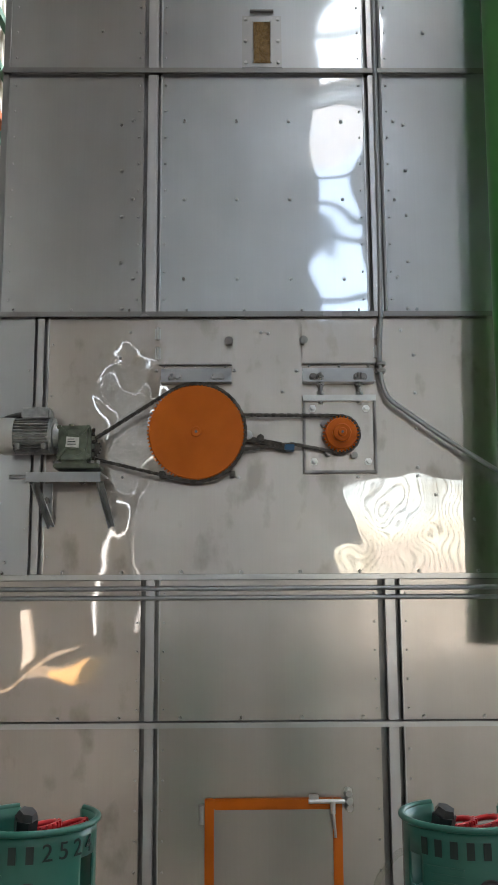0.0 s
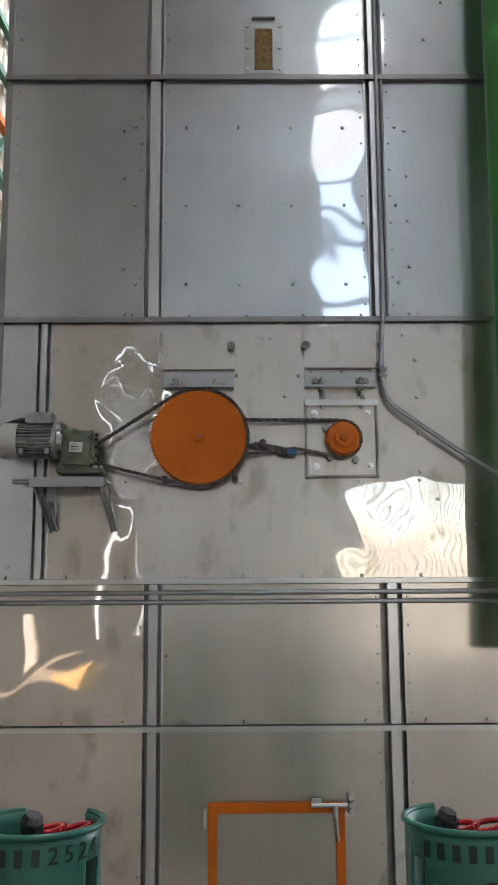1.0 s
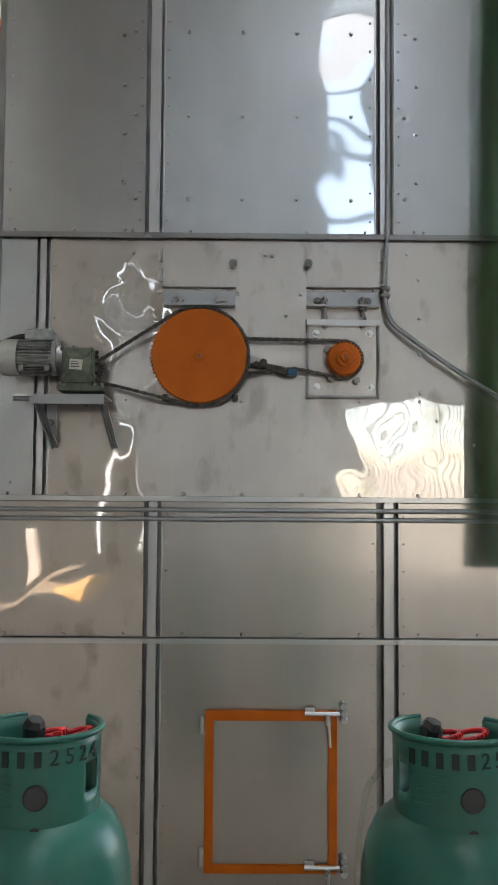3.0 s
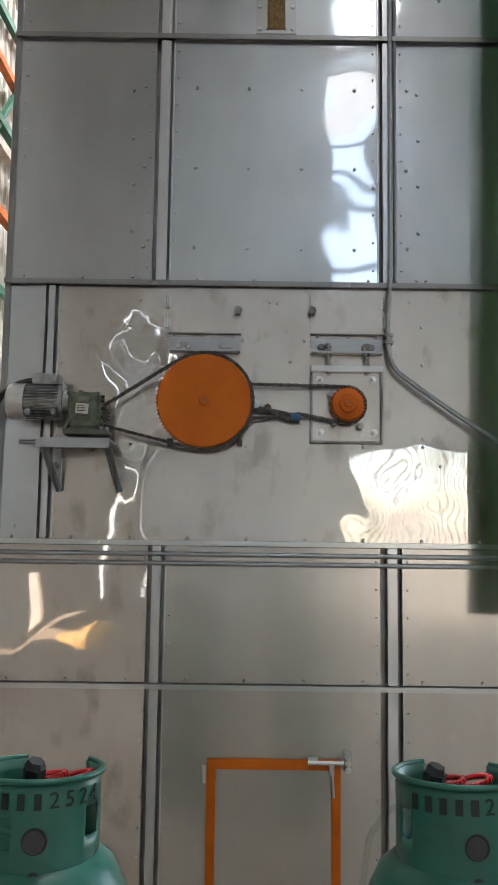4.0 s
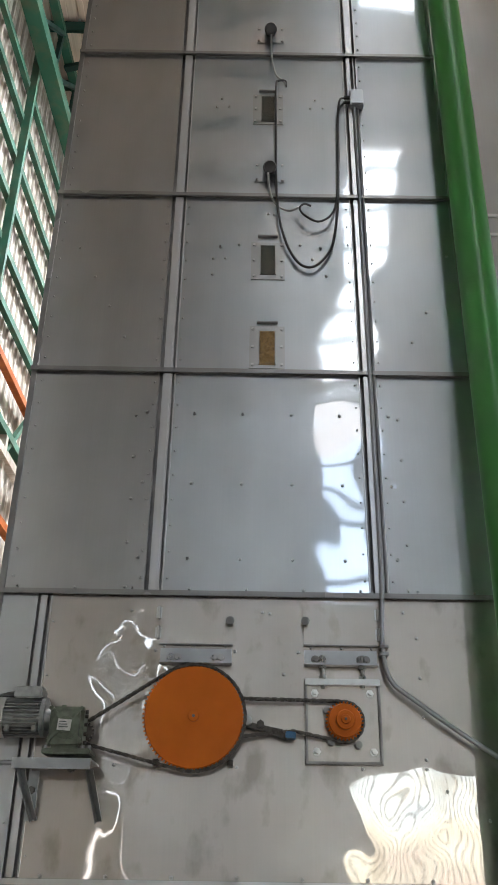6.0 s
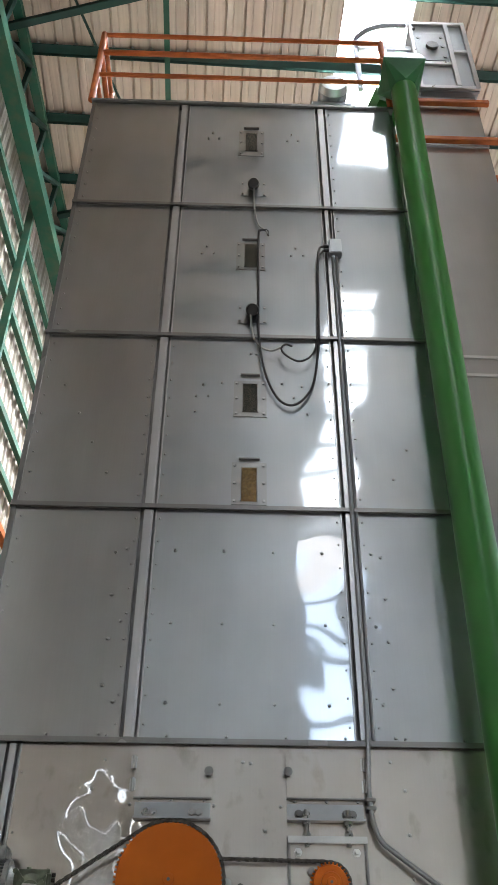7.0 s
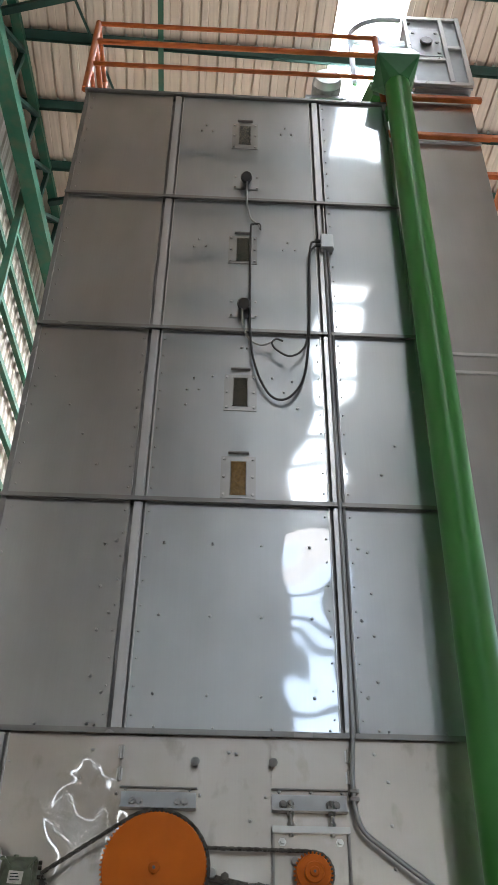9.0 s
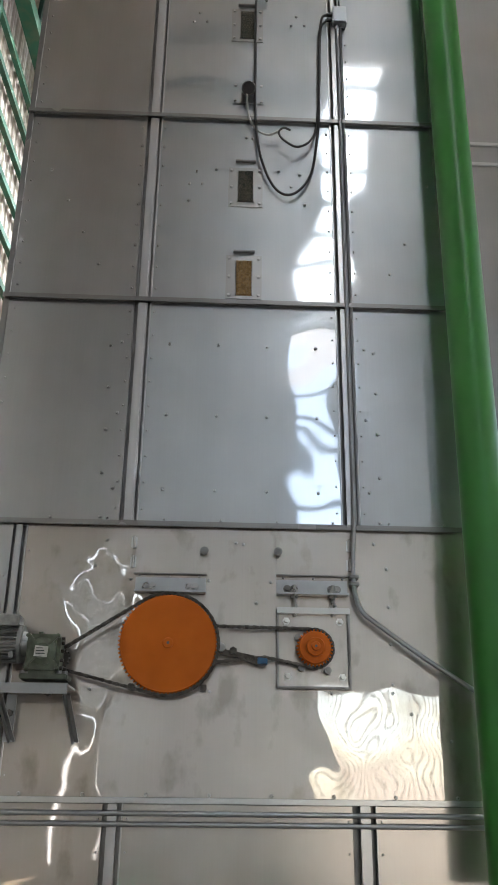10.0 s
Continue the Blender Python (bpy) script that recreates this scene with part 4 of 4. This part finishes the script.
cable("grey cable from the upper sensor", [(0.121, 6.30, 0.06), (0.122, 6.20, 0.04), (0.126, 6.05, 0.03), (0.150, 5.92, 0.03), (0.195, 5.865, 0.03), (0.208, 5.82, 0.03)], 0.0060, CABLE_GREY)

# ---- green spout with its head ----
spout = thing("grain_spout", (1.075, 3.27, 1.38), "glossy green painted grain spout pipe beside the tower", "spout pipe")
p0, p1 = Vector((1.068, 3.230, 1.38)), Vector((1.168, 3.349, 7.26))
bm = rod(B(), p0, p1, 0.088, seg=48, caps=False)
rod(bm, p1, p0, 0.083, seg=48, caps=False)
part("pipe", bm, GREEN_PIPE, spout, smooth=40)
hz = 7.22
bm = B()
head_at = lambda x, y, z: bm.verts.new((p1.x + x, p1.y + y, hz + z))
neck = [head_at(0.096 * math.cos(math.pi * k / 4), 0.096 * math.sin(math.pi * k / 4), 0.03) for k in range(8)]
wide = [head_at(sx * 0.150, sy * 0.145, 0.21) for sx, sy in ((1, -1), (1, 1), (-1, 1), (-1, -1))]
lid = [head_at(sx * 0.118, sy * 0.113, 0.335) for sx, sy in ((1, -1), (1, 1), (-1, 1), (-1, -1))]
for k in range(4):
    a, b = wide[k], wide[(k + 1) % 4]
    bm.faces.new((a, b, neck[2 * k]))
    bm.faces.new((b, neck[(2 * k + 2) % 8], neck[2 * k + 1], neck[2 * k]))
    bm.faces.new((a, lid[k], lid[(k + 1) % 4], b))
bm.faces.new(lid)
bm.faces.new(neck[::-1])
part("head", bm, GREEN_HEAD, spout, "folded green spout head")
part("collar", box(B(), p1.x - 0.055, p1.x + 0.04, p1.y - 0.10, p1.y - 0.02, 7.556, 7.60, 0.008), GREEN_PIPE, spout)
part("rear_chute", bar(B(), (p1.x - 0.04, p1.y + 0.2, 7.50), (p1.x - 0.35, p1.y + 1.2, 7.40), 0.2, 0.2), GREEN_PIPE, spout)

# ---- on top of the tower ----
railing = thing("guard_railing", (0, WALL, 7.26), "orange painted pipe railing round the tower's top", "railing")
RX0, RX1 = -1.045, 1.10
for z, r in ((8.15, 0.018), (7.90, 0.021), (7.60, 0.017)):
    part("rail", rod(B(), (RX0, WALL, z), (RX1, WALL, z), r, seg=14), ORANGE_RAIL, railing, smooth=40)
    part("rail", rod(B(), (RX0, WALL, z), (RX0, WALL + 2.4, z), r, seg=14), ORANGE_RAIL, railing, smooth=40)
for y in (0.0, 0.5, 1.2, 2.4):
    part("post", rod(B(), (RX0, WALL + y, 7.262), (RX0, WALL + y, 8.16), 0.024, seg=14), ORANGE_RAIL, railing, smooth=40)
part("post", rod(B(), (RX1, WALL, 7.262), (RX1, WALL, 8.16), 0.022, seg=14), ORANGE_RAIL, railing, smooth=40)

E3 = 3.72
block = thing("elevator_tower", (1.55, E3, 0), "plain stainless elevator casing behind the spout", "elevator")
for z0, z1 in ((0.0, 4.93), (4.95, 5.07), (5.09, 7.15), (7.17, 7.80)):
    part("sheet", box(B(), 1.10, 1.85, E3, E3 + 1.2, z0, z1, 0.002), STEEL_SATIN, block)
for z in (4.94, 5.08, 7.16):
    part("seam_strip", box(B(), 1.10, 1.855, E3 - 0.012, E3 + 1.21, z - 0.011, z + 0.011, 0.002), STEEL_DULL, block)
for z in (7.66, 7.18):
    part("cross_rail", box(B(), 1.15, 1.92, E3 - 0.06, E3 - 0.02, z - 0.022, z + 0.022, 0.004), ORANGE_RAIL, block, "rust-orange cross rail")
H0 = E3 - 0.05
headbox = part("head_casing", box(B(), 1.42, 1.865, H0 + 0.021, H0 + 0.7, 7.802, 8.79), GALV, block, "galvanised elevator head casing with a curved hood")
part("front_plate", box(B(), 1.405, 1.875, H0, H0 + 0.02, 7.802, 8.80, 0.002), GALV, headbox)
for x0, x1, z0, z1 in ((1.405, 1.435, 7.81, 8.80), (1.845, 1.88, 7.81, 8.80), (1.405, 1.875, 8.76, 8.80), (1.405, 1.875, 7.81, 7.85), (1.70, 1.735, 7.85, 8.76), (1.435, 1.70, 8.15, 8.19), (1.735, 1.845, 8.33, 8.37)):
    part("flange", box(B(), x0, x1, H0 - (0.025 if z1 - z0 > 0.5 else 0.021), H0 - 0.001, z0, z1, 0.002), COWL, headbox)
part("shaft_plate", box(B(), 1.44, 1.69, H0 - 0.012, H0 - 0.001, 8.22, 8.62), STEEL, headbox)
part("shaft_boss", rod(B(), (1.57, H0 - 0.035, 8.42), (1.57, H0 - 0.012, 8.42), 0.05, seg=8), CHAIN, headbox, "greasy dark bearing")
for x, z in ((1.47, 8.55), (1.66, 8.56), (1.47, 8.27), (1.66, 8.27), (1.45, 8.70), (1.66, 8.42)):
    part("bolt", rod(B(), (x, H0 - 0.02, z), (x, H0 - 0.001, z), 0.014, seg=6), STEEL_DARK, headbox)
hood = [(1.40, 8.80), (1.22, 8.79), (1.08, 8.72), (0.98, 8.60), (0.945, 8.50)]
part("hood", tube(B(), smooth_line([Vector((x, H0 + 0.02, z)) for x, z in hood]), 0.022, 8), GALV, headbox, "curved steel hood rim")
for x0, x1, z0, z1 in ((0.93, 0.97, 7.80, 8.52), (1.17, 1.20, 8.1, 8.50), (0.94, 1.40, 8.38, 8.44)):
    part("stay", box(B(), x0, x1, H0, H0 + 0.03, z0, z1, 0.003), GALV, headbox)
topmotor = thing("top_motor", (0.78, 4.1, 7.26), "grey electric motor on a steel stand atop the tower", "motor")
part("stand", box(B(), 0.60, 0.95, 3.95, 4.25, 8.02, 8.06, 0.003), GALV, topmotor)
for x in (0.62, 0.93):
    for y in (3.97, 4.22):
        part("leg", box(B(), x - 0.02, x + 0.02, y - 0.02, y + 0.02, 7.262, 8.02), GALV, topmotor)
part("body", rod(B(), (0.78, 3.92, 8.19), (0.78, 4.28, 8.19), 0.12, seg=24), MOTOR_GREY, topmotor, smooth=40)
part("cowl", rod(B(), (0.78, 3.86, 8.19), (0.78, 3.919, 8.19), 0.105, 0.12, 24), COWL, topmotor, smooth=40)
# orange stair frame beyond the elevator
stair = thing("stair_frame", (2.4, 4.6, 0), "rust-orange steel stair frame beyond the elevator", "stair")
for x in (2.25, 2.9):
    part("post", box(B(), x - 0.03, x + 0.03, 4.6, 4.66, 0, 8.6), ORANGE_RAIL, stair)
for z in (5.4, 6.0, 6.9, 7.4, 8.0, 8.55):
    part("rail", box(B(), 2.0, 3.2, 4.58, 4.63, z - 0.02, z + 0.02), ORANGE_RAIL, stair)
part("brace", bar(B(), (2.22, 4.6, 7.4), (2.6, 4.6, 8.5), 0.05, 0.05), ORANGE_RAIL, stair)

# ---- gas cylinders in the foreground ----
def glyph(ch, size):
    cu = bpy.data.curves.new("character", "FONT")
    cu.body, cu.size, cu.extrude, cu.align_x, cu.align_y = ch, size, 0.0006, "CENTER", "CENTER"
    tmp = new("character", cu)
    me = bpy.data.meshes.new_from_object(tmp.evaluated_get(bpy.context.evaluated_depsgraph_get()))
    bpy.data.objects.remove(tmp)
    bm = B()
    bm.from_mesh(me)
    return bm


def gas_cylinder(x, y, first, step, hole, cut, gap, knob, wheel, label):
    """first, step: angles of the characters; hole, cut and gap: angles of the round hole, the grip slots and the rim's opening; 0 faces the camera."""
    c = thing("gas_cylinder", (x, y, 0), label, "gas cylinder", "gas cylinders in front of the tower")
    part("tank", lathe(B(), [(0.0, 0.03), (0.09, 0.03), (0.14, 0.06), (0.161, 0.12), (0.162, 0.30), (0.164, 0.31), (0.162, 0.32), (0.162, 0.70), (0.164, 0.71), (0.162, 0.72), (0.162, 1.000), (0.160, 1.055), (0.152, 1.100), (0.134, 1.138), (0.105, 1.163), (0.05, 1.180), (0.0, 1.182)], (x, y, 0), 64), CYL_GREEN, c, smooth=60)
    part("foot_ring", lathe(B(), [(0.135, 0.0), (0.135, 0.055), (0.130, 0.055), (0.130, 0.0), (0.135, 0.0)], (x, y, 0), 48), CYL_GREEN, c, smooth=40)
    R = 0.105
    ang = lambda d: radians(d - 90)
    bm = B()
    n, zs = 96, (1.134, 1.146, 1.160, 1.178, 1.198, 1.222, 1.246, 1.272, 1.292)
    cols = []
    for k in range(n + 1):
        a = ang(gap + 32 + (360 - 64) * k / n)
        cols.append([bm.verts.new((x + R * math.cos(a), y + R * math.sin(a), z)) for z in zs])
    for k in range(n):
        d = (gap + 32 + (360 - 64) * (k + 0.5) / n + 180) % 360 - 180
        for i in range(len(zs) - 1):
            if min(abs(d - c0) for c0 in cut) < 10 and 4 <= i <= 5:
                continue
            bm.faces.new((cols[k][i], cols[k + 1][i], cols[k + 1][i + 1], cols[k][i + 1]))
    for k in range(7):
        a0 = ang(gap - 32 + 64 * k / 7)
        a1 = ang(gap - 32 + 64 * (k + 1) / 7)
        bm.faces.new([bm.verts.new((x + R * math.cos(q), y + R * math.sin(q), z)) for q, z in ((a0, 1.134), (a1, 1.134), (a1, 1.16), (a0, 1.16))])
    bmesh.ops.remove_doubles(bm, verts=bm.verts, dist=0.0005)
    collar = part("collar", bm, CYL_GREEN, c, "green steel collar with cut-out characters", smooth=40)
    m = collar.modifiers.new("thickness", "SOLIDIFY")
    m.thickness, m.offset = 0.004, -1
    rim = [Vector((x + (R + 0.002) * math.cos(ang(gap + 33 + 294 * k / 60)), y + (R + 0.002) * math.sin(ang(gap + 33 + 294 * k / 60)), 1.293)) for k in range(61)]
    part("rim", tube(B(), rim, 0.0052, 10), CYL_GREEN, collar, smooth=50)

    def on_collar(bm, d, z, out=0.0015):
        a = ang(d)
        bm.transform(Matrix.Translation((x + (R + out) * math.cos(a), y + (R + out) * math.sin(a), z)) @ Matrix.Rotation(a + math.pi / 2, 4, "Z") @ Matrix.Rotation(math.pi / 2, 4, "X"))
        return bm

    # a cut-out bar for each letter of the maker's name, then the year's digits
    for i in range(5):
        bm = box(B(), -0.006, 0.006, -0.0125, 0.0125, 0, 0.001)
        part("cut_bar", on_collar(bm, first + step * i, 1.263), CYL_DARK, collar)
    for i, ch in enumerate("2524"):
        part("digit", on_collar(glyph(ch, 0.036), first + step * (5 + i), 1.263), CYL_DARK, collar)
    bm = lathe(B(), [(0.0, 0.0005), (0.016, 0.0005), (0.019, 0.002), (0.0205, 0.0)], (0, 0, 0), 28)
    part("hole", on_collar(bm, hole, 1.204), RUBBER, collar, "round dark hole")
    bm = lathe(B(), [(0.0, 0.0005), (0.008, 0.0005), (0.009, 0.0)], (0, 0, 0), 16)
    part("drain_notch", on_collar(bm, hole, 1.150), RUBBER, collar)
    for i in range(5):
        bm = box(B(), -0.035 + 0.004 * (i % 3), 0.03 - 0.006 * (i % 2), -0.0012, 0.0012, 0, 0.0006)
        part("stamped_line", on_collar(bm, hole - 36 + 3 * (i % 2), 1.236 - 0.011 * i, 0.0006), CYL_GREEN, collar, "raised stamped line")
    part("valve", rod(B(), (x, y, 1.17), (x, y, 1.255), 0.016, 0.014, 12), COWL, c, "brass valve")
    bm = rod(B(), (x + knob, y - 0.02, 1.245), (x + knob + 0.007, y - 0.035, 1.302), 0.0175, 0.0195, 6)
    part("regulator", bm, RUBBER, c, "black plastic regulator knob")
    bm = rod(B(), (x + knob + 0.007, y - 0.035, 1.303), (x + knob + 0.010, y - 0.038, 1.313), 0.0185, 0.014, 6)
    part("regulator_cap", bm, RUBBER, c)
    # two toothed red grip rings beside the knob
    for dx, r, tip in ((0.0, 0.026, -0.25), (0.042, 0.029, -0.4)):
        turn = Matrix.Translation((x + wheel + dx, y + 0.01, 1.279)) @ Matrix.Rotation(tip * 0.6, 4, "Y") @ Matrix.Rotation(-0.02, 4, "X")
        ring = [turn @ Vector((r * math.cos(math.pi * q / 18), r * math.sin(math.pi * q / 18), 0)) for q in range(37)]
        h = part("grip_ring", tube(B(), ring, 0.0048, 8), RED, c, "red plastic grip ring", smooth=50)
        for q in range(0, 36, 2):
            tooth = box(B(), r + 0.002, r + 0.0065, -0.0016, 0.0016, -0.004, 0.004)
            tooth.transform(turn @ Matrix.Rotation(math.pi * q / 18, 4, "Z"))
            part("tooth", tooth, RED, h)
    # the collar and what it shelters lean back a little
    lean = Matrix.Translation((0, 0, 1.21)) @ Matrix.Rotation(radians(-3.0), 4, "X") @ Matrix.Translation((0, 0, -1.21))
    for ob in c.children_recursive:
        if not ob.name.startswith(("tank", "foot_ring")):
            ob.data.transform(lean)


gas_cylinder(-0.342, 1.5, -45, 14.3, 11, (70, -70), 172, -0.008, 0.014, "green enamelled steel gas cylinder with its digits cut into the collar")
gas_cylinder(0.373, 1.5, -53, 13.5, 2, (-68, 80), 168, -0.052, -0.014, "green enamelled steel gas cylinder with a black regulator")
hose = thing("clear_hose", (0.25, 1.62, 1.1), "clear plastic hose curving down beside a cylinder", "hose")
part("tube", tube(B(), smooth_line([(0.30, 1.58, 1.215), (0.276, 1.60, 1.205), (0.255, 1.615, 1.175), (0.236, 1.63, 1.12), (0.225, 1.66, 0.9), (0.22, 1.72, 0.02)]), 0.006, 8), GLASS, hose)
